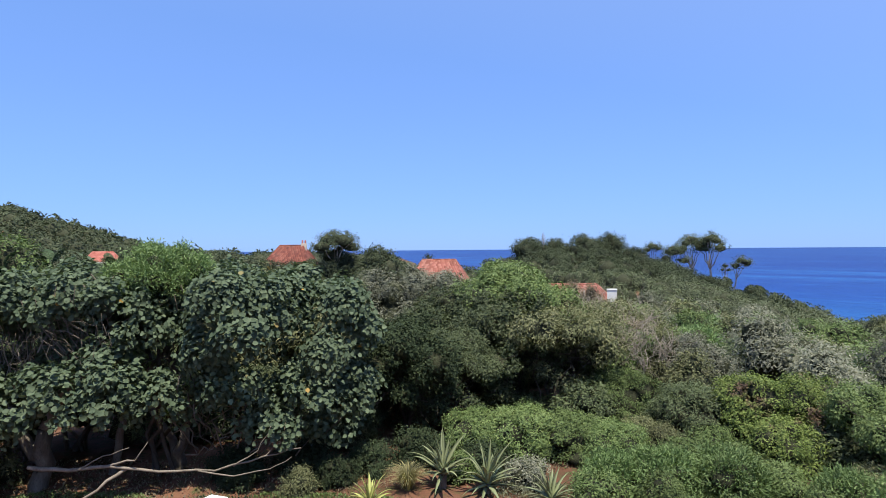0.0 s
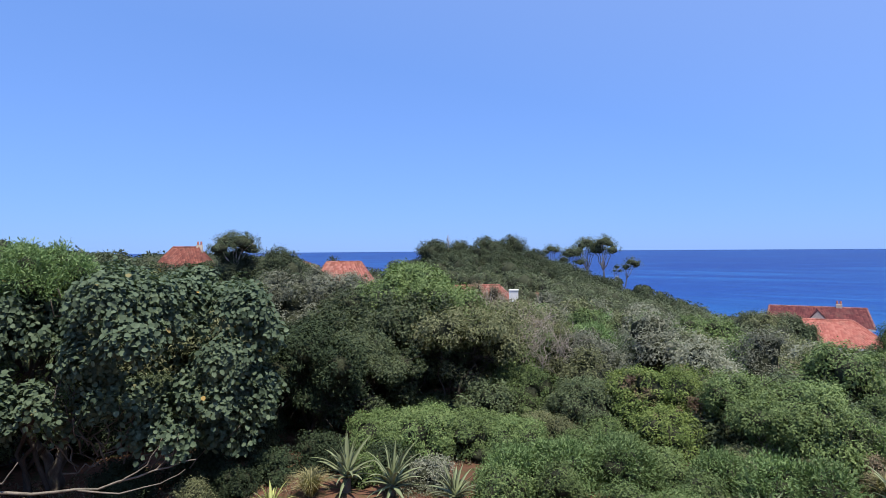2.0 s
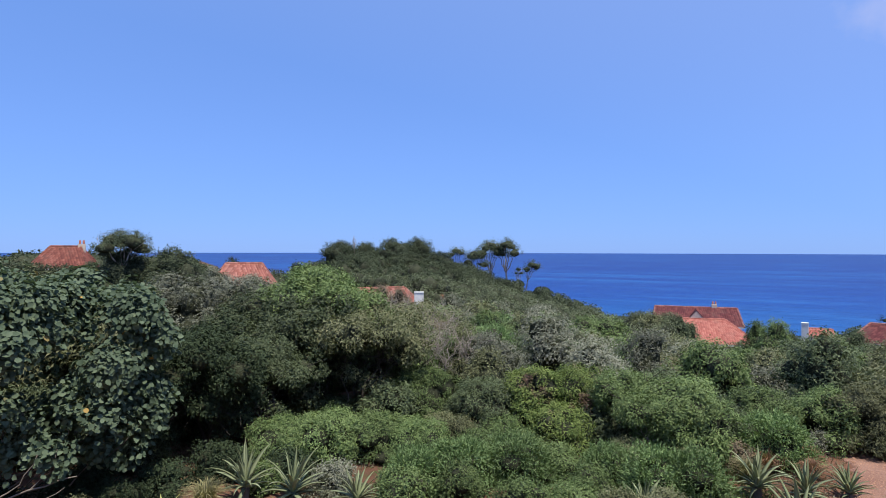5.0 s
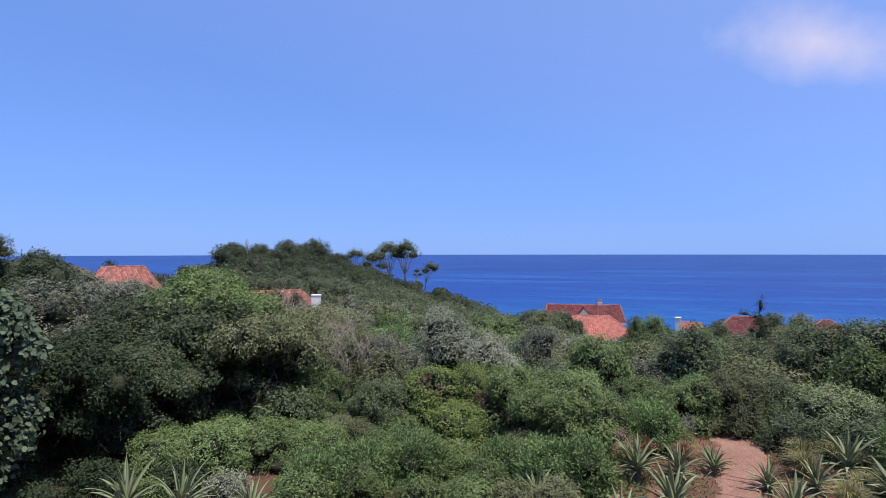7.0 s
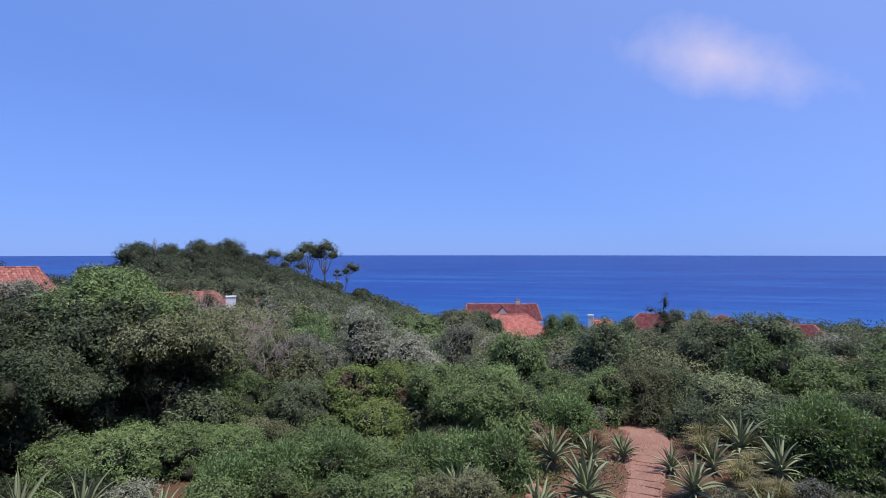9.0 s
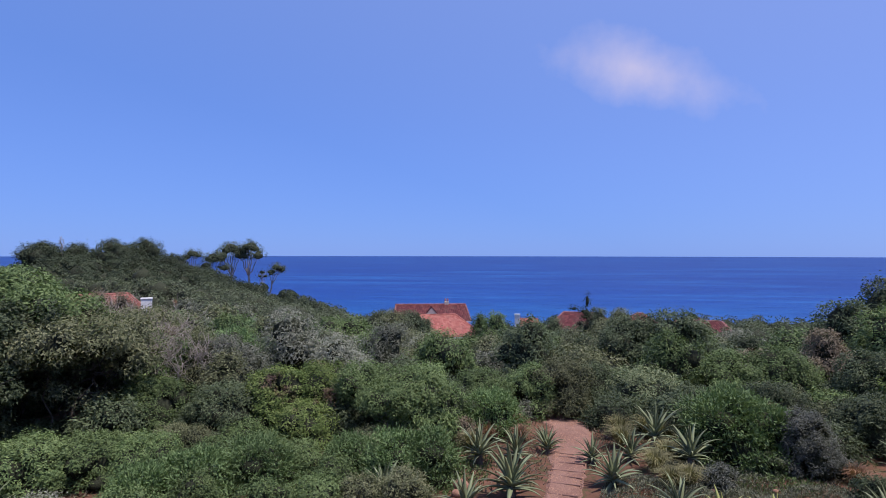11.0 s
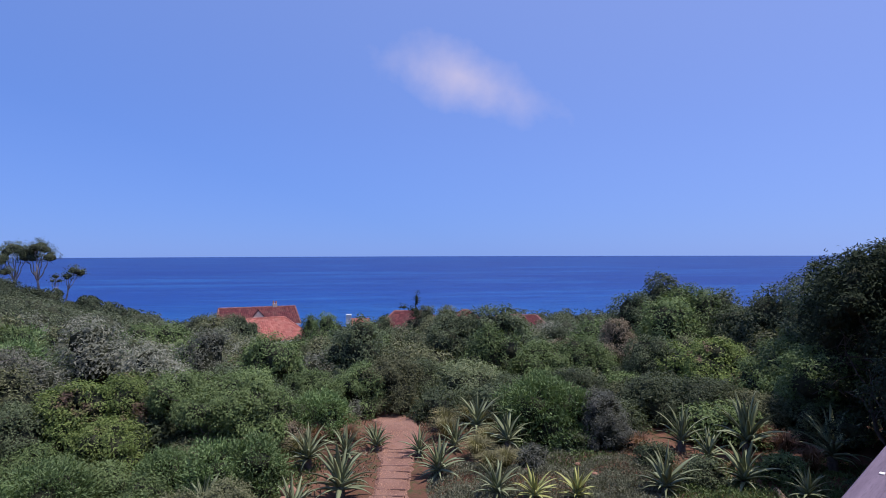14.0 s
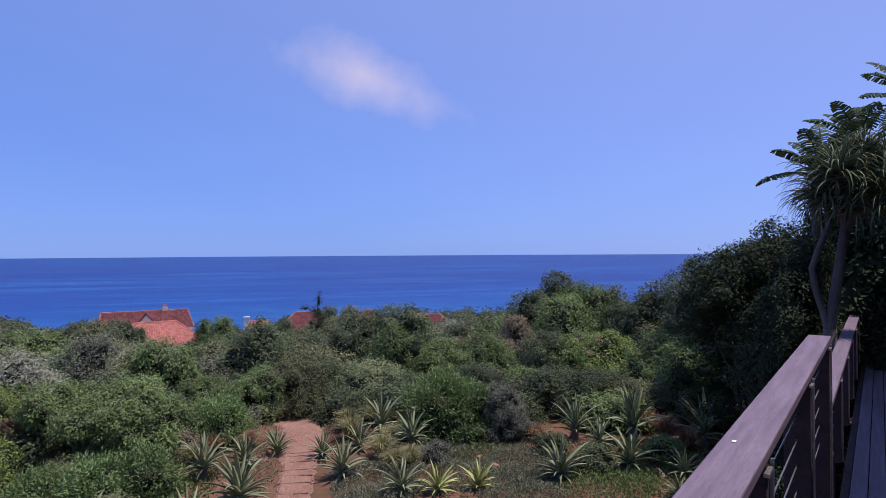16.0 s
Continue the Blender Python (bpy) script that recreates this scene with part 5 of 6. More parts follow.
def aloe_leaf_meshes(kind):
    if kind not in ALOE_LEAVES:
        made = []
        for lift, droop in ((78, 20), (60, 42), (42, 58), (24, 55), (6, 50)):
            v, t = rosette_leaf(1.0, 0.175, 0.055, radians(lift), radians(droop))
            made.append(fast_mesh("leaf", v, t, LEAF[kind]))
        ALOE_LEAVES[kind] = made
    return ALOE_LEAVES[kind]


def aloe(x, y, span, seed, kind="aloe", label="grey-green aloe rosette with pointed fleshy leaves", tall=0.12, upright=0.0):
    rng = np.random.RandomState(seed)
    z = float(ground_z(x, y))
    ob = thing("aloe", pose(x, y, z, rng.uniform(-5, 5), rng.uniform(-5, 5), rng.uniform(0, 360)), label, "aloe", "garden aloes")
    v, t = tube_arrays([(0, 0, -0.1), (0, 0, tall), (0, 0, tall + span * 0.08)], [0.09 * span, 0.08 * span, 0.03 * span], 8)
    part("stem", fast_mesh("stem", v, t, BARK), None, ob)
    meshes = aloe_leaf_meshes(kind)
    count = 30
    span = span * 1.3
    for i in range(count):
        t = i / (count - 1)
        which = min(4, int(t ** 0.9 * 5 * (1 - upright)))
        leaf = new("leaf", meshes[which])
        leaf.parent = ob
        s = span * 0.56 * rng.uniform(0.82, 1.12) * (0.8 + 0.3 * math.sin(math.pi * min(t + 0.15, 1)))
        leaf.matrix_basis = Matrix.Translation((0, 0, tall + span * 0.1 * (1 - t))) @ pose(0, 0, 0, 0, rng.uniform(-9, 9), i * 137.5 + rng.uniform(-12, 12)) @ pose(0, 0, 0, rng.uniform(-14, 14)) @ Matrix.Diagonal((s, s * rng.uniform(0.85, 1.15), s, 1))
    return ob


for i, (x, y, span, tall, up) in enumerate([
        (-0.05, 12.15, 1.05, 0.25, 0.1), (0.85, 11.9, 1.1, 0.12, 0.0), (9.56, 9.1, 1.0, 0.22, 0.1), (10.35, 8.7, 0.85, 0.12, 0.0), (8.85, 7.55, 1.2, 0.15, 0.0), (11.45, 8.65, 0.8, 0.1, 0.15),
        (10.75, 6.45, 0.9, 0.1, 0.0), (13.5, 7.0, 1.1, 0.25, 0.0), (12.3, 6.95, 0.85, 0.1, 0.0), (12.75, 5.75, 0.98, 0.25, 0.1), (10.4, 4.9, 0.85, 0.1, 0.0), (12.25, 2.1, 1.0, 0.12, 0.0),
        (15.1, 2.25, 1.1, 0.2, 0.3), (15.3, 0.85, 1.35, 0.3, 0.3), (15.5, -0.8, 1.35, 0.3, 0.1), (13.5, 0.8, 1.0, 0.1, 0.0), (11.6, 7.5, 0.7, 0.05, 0.0), (14.6, 1.6, 0.8, 0.1, 0.0), (7.6, 7.6, 0.9, 0.1, 0.0), (13.2, -0.3, 0.7, 0.1, 0.0), (12.2, -0.2, 0.55, 0.05, 0.0), (2.0, 11.2, 0.8, 0.1, 0.0), (7.0, 9.2, 0.8, 0.05, 0.0)]):
    aloe(x, y, span, 100 + i, tall=tall, upright=up)
for i, (x, y) in enumerate([(10.6, 4.2), (11.1, 3.55), (-1.4, 11.2)]):
    aloe(x, y, 0.72, 140 + i, "aloe_yellow", "small yellow-green aloe rosette", 0.05)


def grass_tuft(x, y, h, spread, seed, kind="grass", label="dry straw-coloured ornamental grass tuft", blades=420):
    rng = np.random.RandomState(seed)
    z = float(ground_z(x, y))
    ob = thing("grass_tuft", pose(x, y, z), label, "grass", "grass tufts")
    a = rng.uniform(0, 2 * math.pi, blades)
    out = np.stack([np.cos(a), np.sin(a), np.zeros(blades)], 1)
    side = np.stack([-np.sin(a), np.cos(a), np.zeros(blades)], 1)
    reach = rng.uniform(0.1, 1.0, (blades, 1)) * spread
    ln = h * rng.uniform(0.6, 1.1, (blades, 1))
    root = out * rng.uniform(0, 0.12, (blades, 1)) * spread
    up = np.array([0, 0, 1.0])
    mid = root + out * reach * 0.4 + up * ln * 0.7
    tip = root + out * reach + up * ln * (1.0 - 0.35 * reach / spread)
    w = side * 0.007
    verts = np.stack([root - w, root + w, mid - w * 0.8, mid + w * 0.8, tip], 1).reshape(-1, 3)
    tris = (np.arange(blades)[:, None, None] * 5 + np.array([[0, 1, 3], [0, 3, 2], [2, 3, 4]])[None]).reshape(-1, 3)
    part("blade_clump", fast_mesh("blades", verts, tris, LEAF[kind]), None, ob)


for i, (x, y, h, s, kind) in enumerate([(-0.75, 12.1, 0.6, 0.6, "grass"), (13.6, 8.0, 0.7, 0.6, "grass"), (14.3, 7.6, 0.65, 0.6, "grass"), (12.0, 6.2, 0.55, 0.6, "grass"), (12.9, 6.4, 0.6, 0.6, "grass"), (11.5, 5.6, 0.5, 0.5, "grass"),
                                        (15.5, 0.1, 0.75, 0.6, "russet"), (15.0, -0.4, 0.7, 0.5, "russet"), (14.5, 3.1, 0.5, 0.5, "russet"), (12.2, 10.2, 0.5, 0.5, "russet"), (11.0, 10.2, 0.55, 0.5, "russet"), (10.2, 10.0, 0.5, 0.5, "grass"), (16.2, 0.6, 0.7, 0.6, "russet"), (15.6, -2.2, 0.7, 0.6, "russet"), (13.0, 7.6, 0.6, 0.6, "grass"), (14.6, 6.4, 0.6, 0.6, "grass"), (11.9, 5.4, 0.5, 0.5, "grass"), (13.4, 6.2, 0.6, 0.6, "grass"), (14.0, 7.0, 0.7, 0.6, "grass"), (11.6, 9.6, 0.45, 0.5, "russet"), (14.6, 9.9, 0.5, 0.5, "grass")]):
    grass_tuft(x, y, h, s, 200 + i, kind, "russet brown dry grass tuft" if kind == "russet" else "dry straw-coloured ornamental grass tuft")


def low_cover(name, label, patches, kind, leaf, height, density, seed):
    """A mat of small leafy sprigs over patches of the garden."""
    rng = np.random.RandomState(seed)
    base, ahead = [], []
    for cx, cy, rx, ry, turn in patches:
        n = int(density * rx * ry * 3.1)
        r, a = np.sqrt(rng.uniform(0, 1, n)), rng.uniform(0, 2 * math.pi, n)
        u, v = rx * r * np.cos(a), ry * r * np.sin(a)
        c, s = math.cos(radians(turn)), math.sin(radians(turn))
        x, y = cx + u * c - v * s, cy + u * s + v * c
        ok = np.array([not on_path(p, q, 0.02) for p, q in zip(x, y)])
        x, y, r = x[ok], y[ok], r[ok]
        lump = 0.5 + 0.5 * np.sin(x * 5.3 + np.sin(y * 3.1) * 2) * np.sin(y * 4.7)
        z = ground_z(x, y) + height * lump * (1 - r ** 3) * rng.uniform(0.2, 1, len(x))
        base.append(np.stack([x, y, z], 1))
        ahead.append(np.stack([rng.normal(0, 0.6, len(x)), rng.normal(0, 0.6, len(x)), rng.uniform(0.3, 1.2, len(x))], 1))
    v, t = leaf_arrays(rng, np.concatenate(base), np.concatenate(ahead), leaf, leaf * 0.4)
    ob = new(name, fast_mesh(name, v, t, LEAF[kind]))
    tagged(ob, label, "ground cover", kind="stuff")


low_cover("groundcover", "low grey-green groundcover mat beside the path", [(10.6, 5.6, 1.3, 0.9, 35), (13.4, 5.4, 1.5, 1.3, 0), (11.6, 4.4, 1.4, 1.0, -40), (12.6, 3.0, 1.3, 1.2, 0), (9.6, 5.2, 1.0, 0.6, 30), (1.6, 12.0, 0.9, 0.5, 0), (11.4, 2.7, 1.2, 0.9, 0)], "carpet", 0.05, 0.28, 2400, 61)
low_cover("weeds", "sparse green weeds and sprigs on red soil", [(12.5, 1.2, 1.4, 1.0, 0), (13.4, 0.6, 1.6, 1.6, 0), (14.6, -1.0, 1.6, 1.2, 0), (-3.0, 11.3, 3.0, 0.6, 0), (-7.5, 11.4, 2.0, 0.7, 0), (13.6, 4.8, 1.2, 1.4, 20), (9.2, 9.6, 1.8, 0.9, 40), (6.8, 10.2, 1.8, 0.8, -20)], "fresh", 0.07, 0.18, 700, 62)
low_cover("leaf_litter", "brown dead twigs and leaf litter under shrubs", [(2.0, 15.5, 5.0, 2.5, 0), (10.5, 12.0, 2.5, 1.2, -30), (8.8, 13.4, 2.0, 1.2, 0), (15.0, 6.0, 1.4, 2.5, 0), (-6.0, 12.5, 5.0, 1.5, 0), (14.0, 3.2, 1.0, 1.2, 0), (11.0, 9.4, 3.0, 2.2, 0), (12.8, 3.2, 2.6, 2.6, 0), (14.6, 8.6, 1.4, 1.4, 0)], "brown", 0.075, 0.07, 170, 63)


def stone(x, y, size, seed, label, material=ROCK):
    rng = np.random.RandomState(seed)
    v, t = lumpy(rng, [(0, 0, size * 0.25, size * 0.6, size * 0.45, size * 0.36)], 1.0, 2)
    ob = new("stone", fast_mesh("stone", v, t, material))
    ob.matrix_basis = pose(x, y, float(ground_z(x, y)), 0, 0, rng.uniform(0, 360))
    tagged(ob, label, "stone")


stone(8.45, 8.55, 0.36, 1, "pale orange garden stone beside the path")
stone(8.1, 8.3, 0.22, 2, "small red garden stone on bare soil")
stone(12.9, 4.1, 0.13, 3, "pale pink stone on red soil")
stone(12.5, 3.6, 0.16, 4, "pale pink stone on red soil")
stone(11.9, 4.9, 0.18, 5, "pale pink stone on red soil")
stone(-4.6, 11.3, 0.25, 6, "red-orange stone on the soil under the tree")


def log(x, y, length, turn):
    rng = np.random.RandomState(9)
    wood = Wood()
    wood.limb(rng, (-length / 2, 0, 0.06), (length / 2, 0, 0.08), 0.07, 0.05, 0.03, 5, 8)
    ob = new("log", wood.mesh("log", CUT_WOOD))
    ob.matrix_basis = pose(x, y, float(ground_z(x, y)), 0, 0, turn)
    tagged(ob, "short pale cut log lying on the ground", "log")


log(13.2, 0.15, 0.5, 20)
log(-8.9, 11.4, 1.2, -10)


def white_pillar(x, y):
    ob = thing("pillar", pose(x, y, 0, 0, 0, 20), "white-painted garden pillar with pyramid cap", "pillar")
    part("shaft", box_bm((0.34, 0.34, 1.0), (0, 0, 0.5), 0.01), WHITE_PAINT, ob)
    bm = bmesh.new()
    bmesh.ops.create_cone(bm, cap_ends=True, segments=4, radius1=0.33, radius2=0.02, depth=0.16, matrix=Matrix.Translation((0, 0, 1.08)) @ pose(0, 0, 0, 0, 0, 45))
    part("cap", bm, WHITE_PAINT, ob)


white_pillar(-3.55, 9.15)


# ---- tall plants beside the deck ----
def paddle_leaf(rng, stalk, blade, width):
    """A banana-like leaf: a long stalk, and a blade torn into strips that hang from the rib."""
    verts, tris = [], []
    rib, ang = [(0.0, 0.0)], radians(82)
    x = z = 0.0
    steps = 12
    for i in range(steps):
        ang -= radians(2.5 + 6 * (i / steps))
        x += math.cos(ang) * (stalk + blade) / steps
        z += math.sin(ang) * (stalk + blade) / steps
        rib.append((x, z))
    v, t = tube_arrays([(p, 0, q) for p, q in rib], [0.035 * (1 - 0.8 * i / steps) for i in range(steps + 1)], 5)
    verts += v
    tris += t
    start = int(steps * stalk / (stalk + blade))
    strips = 13
    for side in (-1, 1):
        for k in range(strips):
            t0 = (k + 0.04) / strips
            t1 = (k + rng.choice([0.62, 0.8, 0.92, 1.0, 1.0])) / strips
            w = width * math.sin(math.pi * (0.12 + 0.86 * (k + 0.5) / strips)) ** 0.6 * rng.uniform(0.85, 1.05)
            ends = []
            for tt in (t0, t1):
                f = start + tt * (steps - start)
                i = min(int(f), steps - 1)
                u = f - i
                ends.append((rib[i][0] + (rib[i + 1][0] - rib[i][0]) * u, rib[i][1] + (rib[i + 1][1] - rib[i][1]) * u))
            n = len(verts)
            sag = rng.uniform(0.05, 0.6)
            for (px, pz) in ends:
                verts += [(px, 0, pz), (px + 0.1 * w, side * w * 0.6, pz + 0.22 * w * (1 - sag)), (px + 0.3 * w, side * w, pz - 0.25 * w * sag)]
            tris += [(n, n + 1, n + 4), (n, n + 4, n + 3), (n + 1, n + 2, n + 5), (n + 1, n + 5, n + 4)]
    return verts, tris


def strelitzia(az, d, crown_z, seed, leaves=11, size=1.0, spread=110, label="tall wild banana with torn paddle leaves"):
    rng = np.random.RandomState(seed)
    x, y = bearing(az, d)
    z = float(ground_z(x, y))
    ob = thing("wild_banana", pose(x, y, z), label, "palm")
    h = crown_z - z
    wood = Wood()
    wood.limb(rng, (0, 0, -0.2), (0.05, 0, h), 0.16 * size, 0.13 * size, 0.01, 8, 10)
    part("trunk", wood.mesh("trunk", DARK_BARK), None, ob)
    for i in range(leaves):
        v, t = paddle_leaf(rng, 0.85 * size * rng.uniform(0.8, 1.2), 1.0 * size * rng.uniform(0.85, 1.15), 0.34 * size)
        leaf = part("leaf", fast_mesh("leaf", v, t, LEAF["paddle"]), None, ob)
        leaf.matrix_basis = pose(0.05, 0, h - 0.15, 0, 0, i * 137.5 + rng.uniform(-15, 15)) @ pose(0, 0, 0, rng.uniform(-12, 12), -15 + spread * (i / leaves) ** 1.3, 0)
    return ob


strelitzia(102.0, 12.6, 6.25, 301, 14, 0.58, 100)
strelitzia(107.9, 17.6, 8.2, 302, 16, 0.85)
strelitzia(104.6, 14.4, 6.9, 305, 14, 0.62)




def column_tree(az, d, top, width):
    """A narrow upright evergreen with a ragged outline and a few short side shoots."""
    rng = np.random.RandomState(303)
    x, y = bearing(az, d)
    z = float(ground_z(x, y))
    h = top - z
    ob = thing("tree", pose(x, y, z, 0, 0, -az), "narrow dark columnar tree above the thicket", "tree")
    wood = Wood()
    wood.limb(rng, (0, 0, -0.2), (0.05, 0, h * 0.95), 0.1, 0.03, 0.02, 6, 8)
    blobs = [(0.05, 0, h * 0.88, width * 0.14, width * 0.14, h * 0.13), (0.02, 0, h * 0.7, width * 0.27, width * 0.27, h * 0.13), (0, 0, h * 0.5, width * 0.32, width * 0.32, h * 0.13), (0, 0, h * 0.3, width * 0.4, width * 0.4, h * 0.13)]
    for k in range(9):
        a, t = rng.uniform(0, 6.28), rng.uniform(0.35, 0.74)
        end = (math.cos(a) * width * 0.62, math.sin(a) * width * 0.4, h * (t + 0.04))
        wood.limb(rng, (0.03, 0, h * t), end, 0.03, 0.012, 0.06, 3, 5)
        blobs.append((*end, width * 0.2, width * 0.2, h * 0.04))
    part("trunk", wood.mesh("trunk", DARK_BARK), None, ob)
    part("crown", crown_mesh("crown", rng, blobs, LEAF["ridge"], 0.13, 0.45, 1.4, "chip", 3500, 0.6, 9, 0.6), None, ob)


column_tree(56.45, 55.0, 1.25, 1.9)
for i, (az, d, z) in enumerate([(-33.5, 21.0, 4.3), (-36.5, 20.0, 4.2), (-29.0, 22.0, 4.2)]):
    strelitzia(az, d, z, 310 + i, 8, 0.5, 110, "young wild banana among hillside shrubs")


def tree_aloe(az, d):
    """A forked pale trunk with heads of drooping strap leaves."""
    rng = np.random.RandomState(77)
    x, y = bearing(az, d)
    ob = thing("tree_aloe", pose(x, y, 0, 0, 0, -az), "forked tree aloe with heads of drooping strap leaves", "tree")
    wood = Wood()
    wood.limb(rng, (0.05, 0, -0.2), (0.08, 0, 3.6), 0.11, 0.09, 0.01, 6, 10)
    wood.tube([(0.08, 0, 3.55), (0.0, 0, 3.85), (-0.1, 0, 4.2), (-0.14, 0, 4.5), (-0.05, 0, 4.8), (0.08, 0, 5.15)], [0.07, 0.052, 0.047, 0.045, 0.042, 0.04], 9)
    wood.tube([(0.08, 0, 3.55), (0.13, 0.05, 4.0), (0.2, 0.05, 4.5), (0.28, 0, 5.15)], [0.085, 0.072, 0.066, 0.055], 9)
    heads = [(0.08, -0.1, 5.55), (0.2, -0.4, 5.85), (0.42, -0.2, 5.4), (0.35, 0.3, 6.0), (0.05, 0.3, 5.6), (0.8, 0.1, 5.95), (0.72, -0.4, 5.5), (1.15, 0.0, 5.8), (0.55, 0.1, 6.05)]
    for hx, hy, hz in heads:
        foot = (0.08, 0, 5.1) if hx < 0.1 else (0.28, 0, 5.1)
        wood.limb(rng, foot, (hx, hy, hz), 0.05, 0.035, 0.05, 3, 7)
    part("trunk", wood.mesh("trunk", SMOOTH_BARK), None, ob, "smooth grey forked trunk")
    for hx, hy, hz in heads:
        verts, tris = [], []
        for i in range(120):
            t = i / 120
            v, tr = rosette_leaf(0.74 * rng.uniform(0.8, 1.2), 0.042, 0.01, radians(78 - 95 * t + rng.uniform(-10, 10)), radians(125 + rng.uniform(-25, 35)), 8)
            m = pose(hx + rng.uniform(-0.06, 0.06), hy, hz + rng.uniform(-0.1, 0.1), 0, 0, i * 137.5 + rng.uniform(-25, 25))
            n = len(verts)
            verts += [tuple(m @ Vector(p)) for p in v]
            tris += [(a + n, b + n, c + n) for a, b, c in tr]
        part("leaf_head", fast_mesh("leaf_head", verts, tris, LEAF["strap"]), None, ob)


tree_aloe(102.3, 10.4)


# low garden fill between the larger shrubs
def garden_fill():
    rng = np.random.RandomState(88)
    for d in np.arange(11.3, 16.6, 0.95):
        for az in np.arange(14.0, 45.0, math.degrees(1.0 / d)):
            a, r = az + rng.uniform(-2, 2), d + rng.uniform(-0.4, 0.4)
            x, y = bearing(a, r)
            if on_path(x, y, 0.9) or math.hypot(x - 8.5, y - 8.5) < 0.9 or any((x - p) ** 2 + (y - q) ** 2 < (s * 0.8 + 0.25) ** 2 for p, q, s in TAKEN):
                continue
            kind = ["lance", "fresh", "fresh", "olive"][rng.randint(4)]
            shrub(kind, x, y, rng.uniform(0.45, 0.75), rng.uniform(0.9, 1.3), seed=int(rng.randint(1e6)), group="garden shrubs", most=3500, lumps=5)
    for d in np.arange(15.4, 23.5, 1.3):
        for az in np.arange(-7.0, 97.0, math.degrees(1.5 / d)):
            a, r = az + rng.uniform(-1.5, 1.5), d + rng.uniform(-0.4, 0.4)
            x, y = bearing(a, r)
            if (az > 44 and d < 16.5) or (-6 < az < 13 and d < 18.6) or on_path(x, y, 0.8) or any((x - p) ** 2 + (y - q) ** 2 < (s * 0.7 + 0.3) ** 2 for p, q, s in TAKEN):
                continue
            h = rng.uniform(0.7, 1.2) if az < 13 else rng.uniform(1.0, 1.9) if az < 24 else rng.uniform(0.6, 1.0)
            shrub(["dark", "olive", "dark", "fresh"][rng.randint(4)], x, y, float(ground_z(x, y)) + h, rng.uniform(1.5, 2.1), seed=int(rng.randint(1e6)), most=3500, lumps=5)


def deck_planter(x, seed, blades):
    """A dark timber planter at the end of the lower deck, with a dense shrub or arching grass in it."""
    rng = np.random.RandomState(seed)
    box = thing("planter", DECK @ pose(x, -0.55 if not blades else -1.5, LOW_Z), "dark timber planter box on the lower deck", "planter", "deck planters")
    part("body", box_bm((0.9, 0.9, 0.42), (0, 0, 0.21), 0.01), POST_WOOD, box)
    part("rim", box_bm((0.96, 0.96, 0.05), (0, 0, 0.44), 0.008), POST_WOOD, box)
    ob = thing("potted_plant", DECK @ pose(x, -0.55 if not blades else -1.5, LOW_Z + 0.44), "arching strap-leaved plant in a planter" if blades else "dense shrub with shade-dark leaves in a planter", "plant")
    if blades:
        verts, tris = [], []
        for i in range(90):
            v, tr = rosette_leaf(1.0 * rng.uniform(0.7, 1.2), 0.035, 0.008, radians(rng.uniform(35, 85)), radians(rng.uniform(60, 130)), 8)
            m = pose(0, 0, 0.02, 0, 0, i * 137.5)
            n = len(verts)
            verts += [tuple(m @ Vector(p)) for p in v]
            tris += [(a + n, b + n, c + n) for a, b, c in tr]
        part("leaf_clump", fast_mesh("leaf_clump", verts, tris, LEAF["strap"]), None, ob)
    else:
        blobs = lump_list(rng, 1.3, 0.85, 1.3, 6, floor_at=0.2, skirt=5)
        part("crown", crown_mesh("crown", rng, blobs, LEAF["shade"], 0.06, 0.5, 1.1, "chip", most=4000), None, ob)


deck_planter(13.3, 611, False)
deck_planter(14.7, 612, False)
deck_planter(13.4, 613, True)
garden_fill()
# The "shade" shrubs are added so their dark leaves stand in for shaded soil.
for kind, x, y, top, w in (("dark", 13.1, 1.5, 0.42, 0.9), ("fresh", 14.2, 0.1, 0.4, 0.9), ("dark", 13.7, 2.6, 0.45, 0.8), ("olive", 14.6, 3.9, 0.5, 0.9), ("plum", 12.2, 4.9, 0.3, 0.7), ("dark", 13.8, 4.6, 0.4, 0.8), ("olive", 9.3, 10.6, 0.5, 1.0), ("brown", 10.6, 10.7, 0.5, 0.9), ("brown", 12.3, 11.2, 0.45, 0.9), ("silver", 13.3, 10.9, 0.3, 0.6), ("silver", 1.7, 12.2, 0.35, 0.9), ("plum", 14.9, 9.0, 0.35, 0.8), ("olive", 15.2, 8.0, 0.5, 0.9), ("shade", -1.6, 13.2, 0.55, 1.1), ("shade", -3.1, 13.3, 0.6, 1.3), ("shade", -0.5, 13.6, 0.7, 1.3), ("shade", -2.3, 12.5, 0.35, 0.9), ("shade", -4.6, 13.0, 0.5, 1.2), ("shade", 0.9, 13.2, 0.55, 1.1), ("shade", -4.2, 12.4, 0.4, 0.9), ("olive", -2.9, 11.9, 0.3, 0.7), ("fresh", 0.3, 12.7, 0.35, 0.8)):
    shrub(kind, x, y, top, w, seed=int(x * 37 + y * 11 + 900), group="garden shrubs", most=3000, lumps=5)


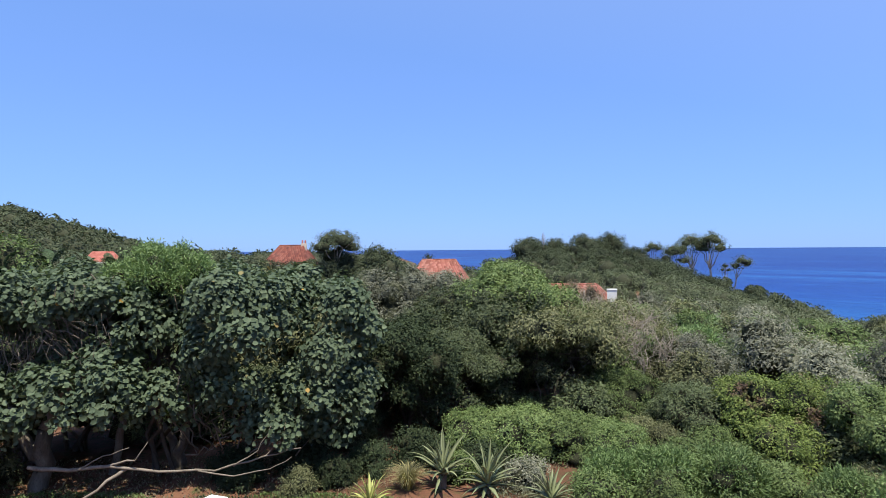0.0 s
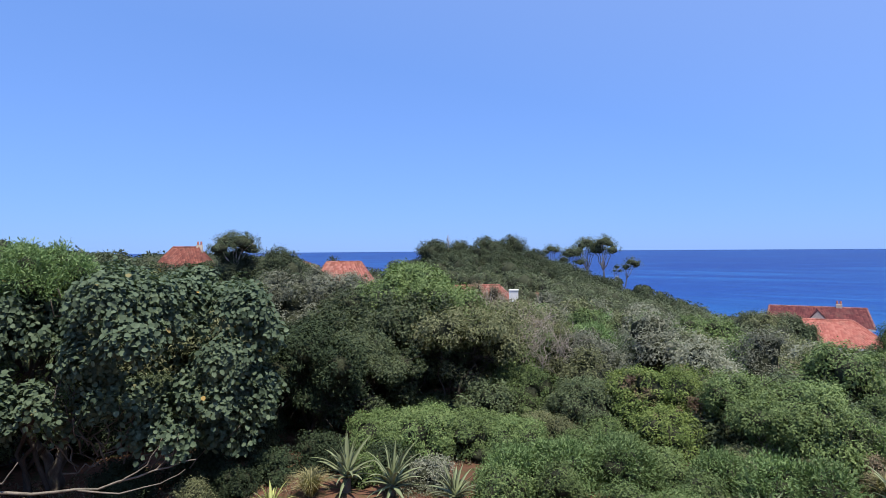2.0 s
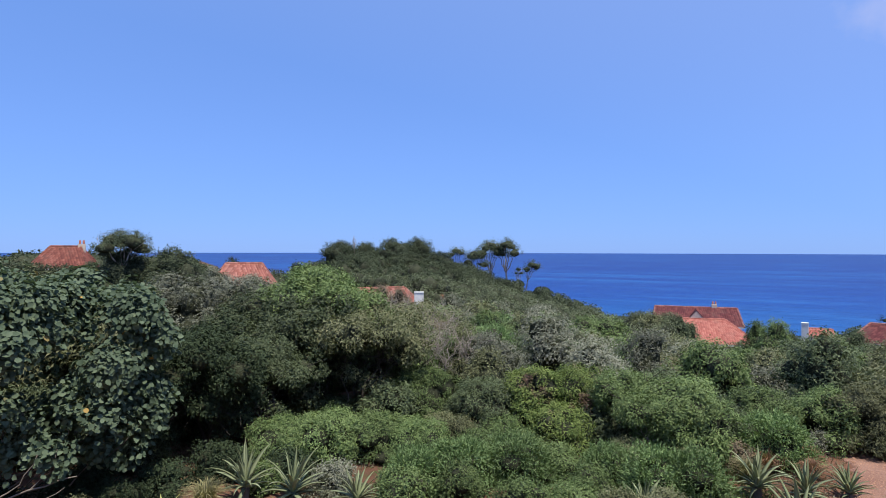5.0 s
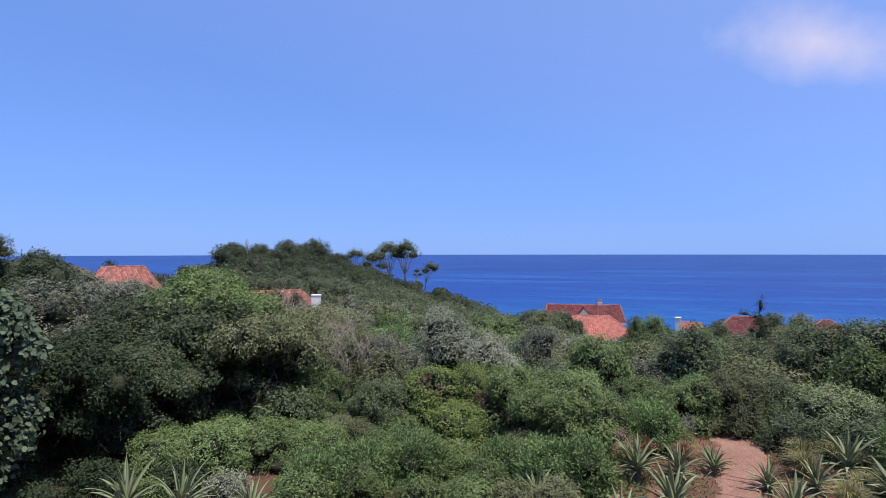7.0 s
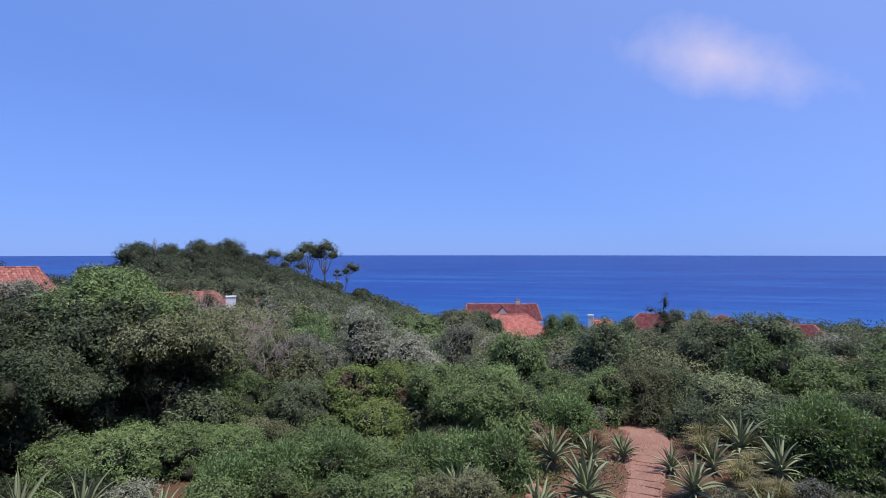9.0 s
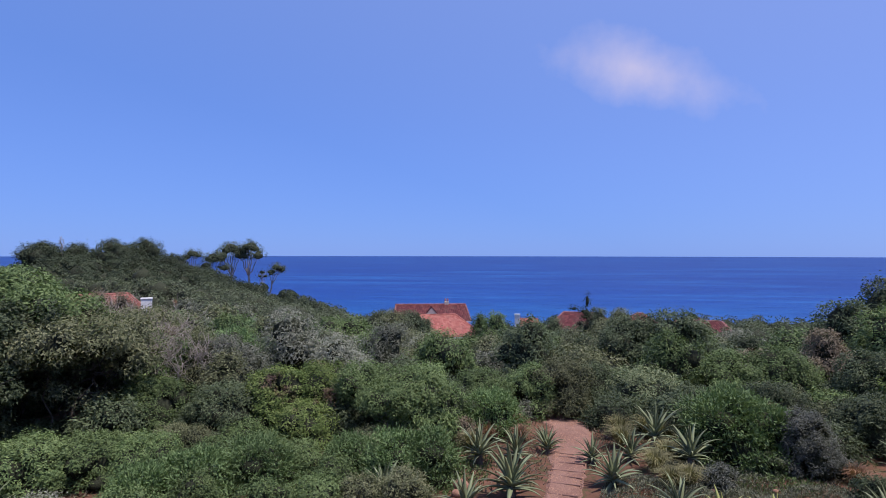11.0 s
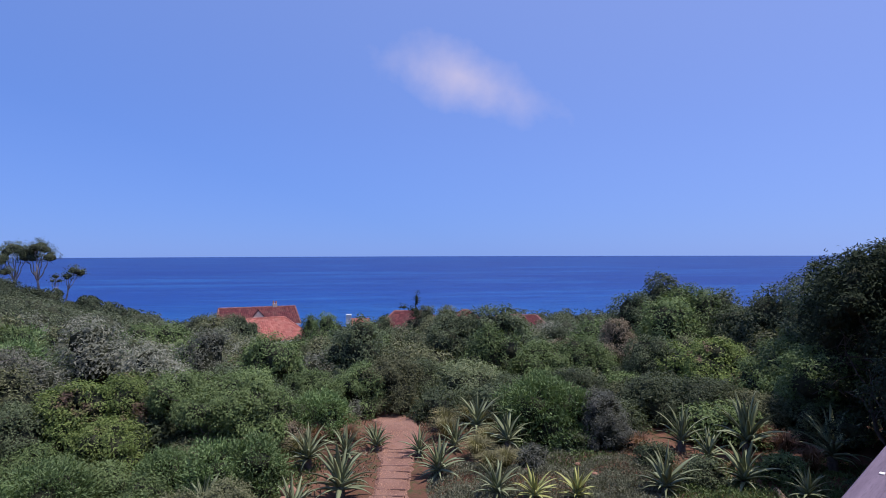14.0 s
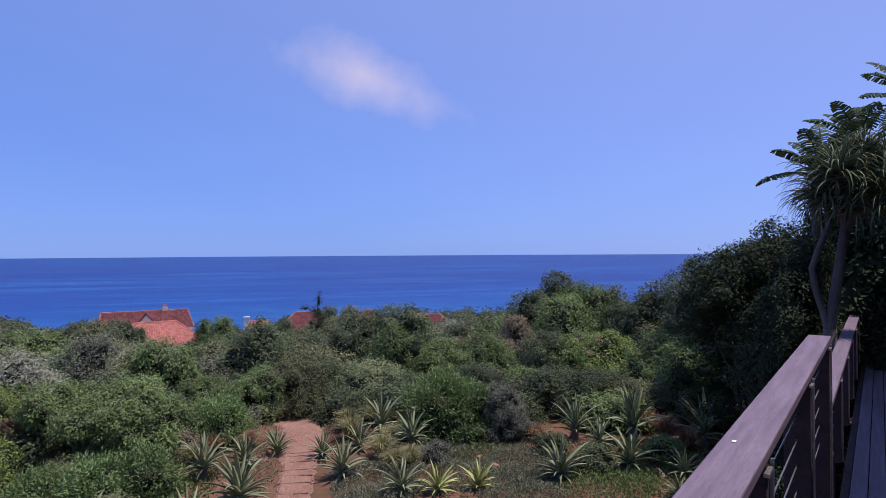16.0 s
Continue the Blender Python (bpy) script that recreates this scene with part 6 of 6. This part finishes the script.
# bare twigs among the dry trees
def dry_twigs(az, d, z0, height, spread, seed, label, thick=1.0, bark=PALE_BARK):
    rng = np.random.RandomState(seed)
    x, y = bearing(az, d)
    z = float(ground_z(x, y))
    ob = thing("dead_branch", pose(x, y, z), label, "branch", "bare branches")
    wood = Wood()
    wood.limb(rng, (0, 0, -0.2), (0, 0, z0 - z), 0.028 * thick, 0.02 * thick, 0.06, 5, 6)
    for k in range(13):
        end = (rng.uniform(-1, 1) * spread, rng.uniform(-1, 1) * spread * 0.6, z0 - z + height * rng.uniform(0.1, 1.0))
        pts = wood.limb(rng, (0, 0, z0 - z - 0.3 * rng.uniform(0, 1)), end, 0.013 * thick, 0.005 * thick, 0.13, 6, 5)
        for j in range(5):
            p = pts[rng.randint(2, 6)]
            wood.limb(rng, p, p + Vector(rng.uniform(-0.45, 0.45, 3)) * spread + Vector((0, 0, 0.12)), 0.007 * thick, 0.003 * thick, 0.12, 4, 4)
    part("branchwork", wood.mesh("twigs", bark), None, ob)


for i, (az, d, z0, h, s) in enumerate([(14.0, 20.6, 2.4, 1.2, 1.2), (17.5, 20.6, 2.2, 1.3, 1.2), (20.5, 18.6, 1.6, 0.9, 0.9), (38.0, 14.7, 0.5, 0.5, 0.5)]):
    dry_twigs(az, d, z0, h, s, 400 + i, "bare pale twigs of a dry shrub")
dry_twigs(9.7, 129, 5.4, 2.6, 0.5, 420, "bare thin dead tree above the ridge", 2.6)
for i, (az, d, z0, h, s) in enumerate([(11.2, 18.6, 1.7, 0.9, 1.2), (5.5, 17.6, 1.5, 0.9, 1.1), (15.6, 18.6, 1.7, 1.2, 1.1), (18.6, 18.0, 1.5, 1.0, 1.0), (12.6, 19.0, 2.5, 1.0, 1.4), (14.2, 18.8, 2.1, 1.1, 1.3), (16.4, 19.0, 2.0, 1.1, 1.3), (9.0, 17.0, 2.2, 0.9, 1.2), (17.8, 18.6, 1.9, 0.9, 1.1)]):
    dry_twigs(az, d, z0, h, s, 430 + i, "tangle of bare grey twigs in a thicket", 0.9, PALE_BARK if az > 12 else BARK)


# loose gravel on the path
def loose_gravel():
    rng = np.random.RandomState(12)
    verts, tris = [], []
    for k in range(2600):
        i = rng.randint(len(PATH_LINE) - 1)
        (x0, y0, w0), (x1, y1, w1) = PATH_LINE[i], PATH_LINE[i + 1]
        t, u = rng.uniform(), rng.uniform(-0.48, 0.48)
        n = math.hypot(x1 - x0, y1 - y0)
        x = x0 + (x1 - x0) * t - (y1 - y0) / n * u * w0
        y = y0 + (y1 - y0) * t + (x1 - x0) / n * u * w0
        s = rng.uniform(0.008, 0.03)
        z = float(ground_z(x, y)) + 0.04
        m = len(verts)
        verts += [(x + s * math.cos(a), y + s * math.sin(a), z) for a in (rng.uniform(0, 1), rng.uniform(1.6, 2.8), rng.uniform(3.4, 5))] + [(x, y, z + s * 0.9)]
        tris += [(m, m + 1, m + 3), (m + 1, m + 2, m + 3), (m + 2, m, m + 3)]
    ob = new("gravel", fast_mesh("gravel", verts, tris, ROCK))
    tagged(ob, "loose pinkish gravel chips on the path", "gravel", kind="stuff")


loose_gravel()
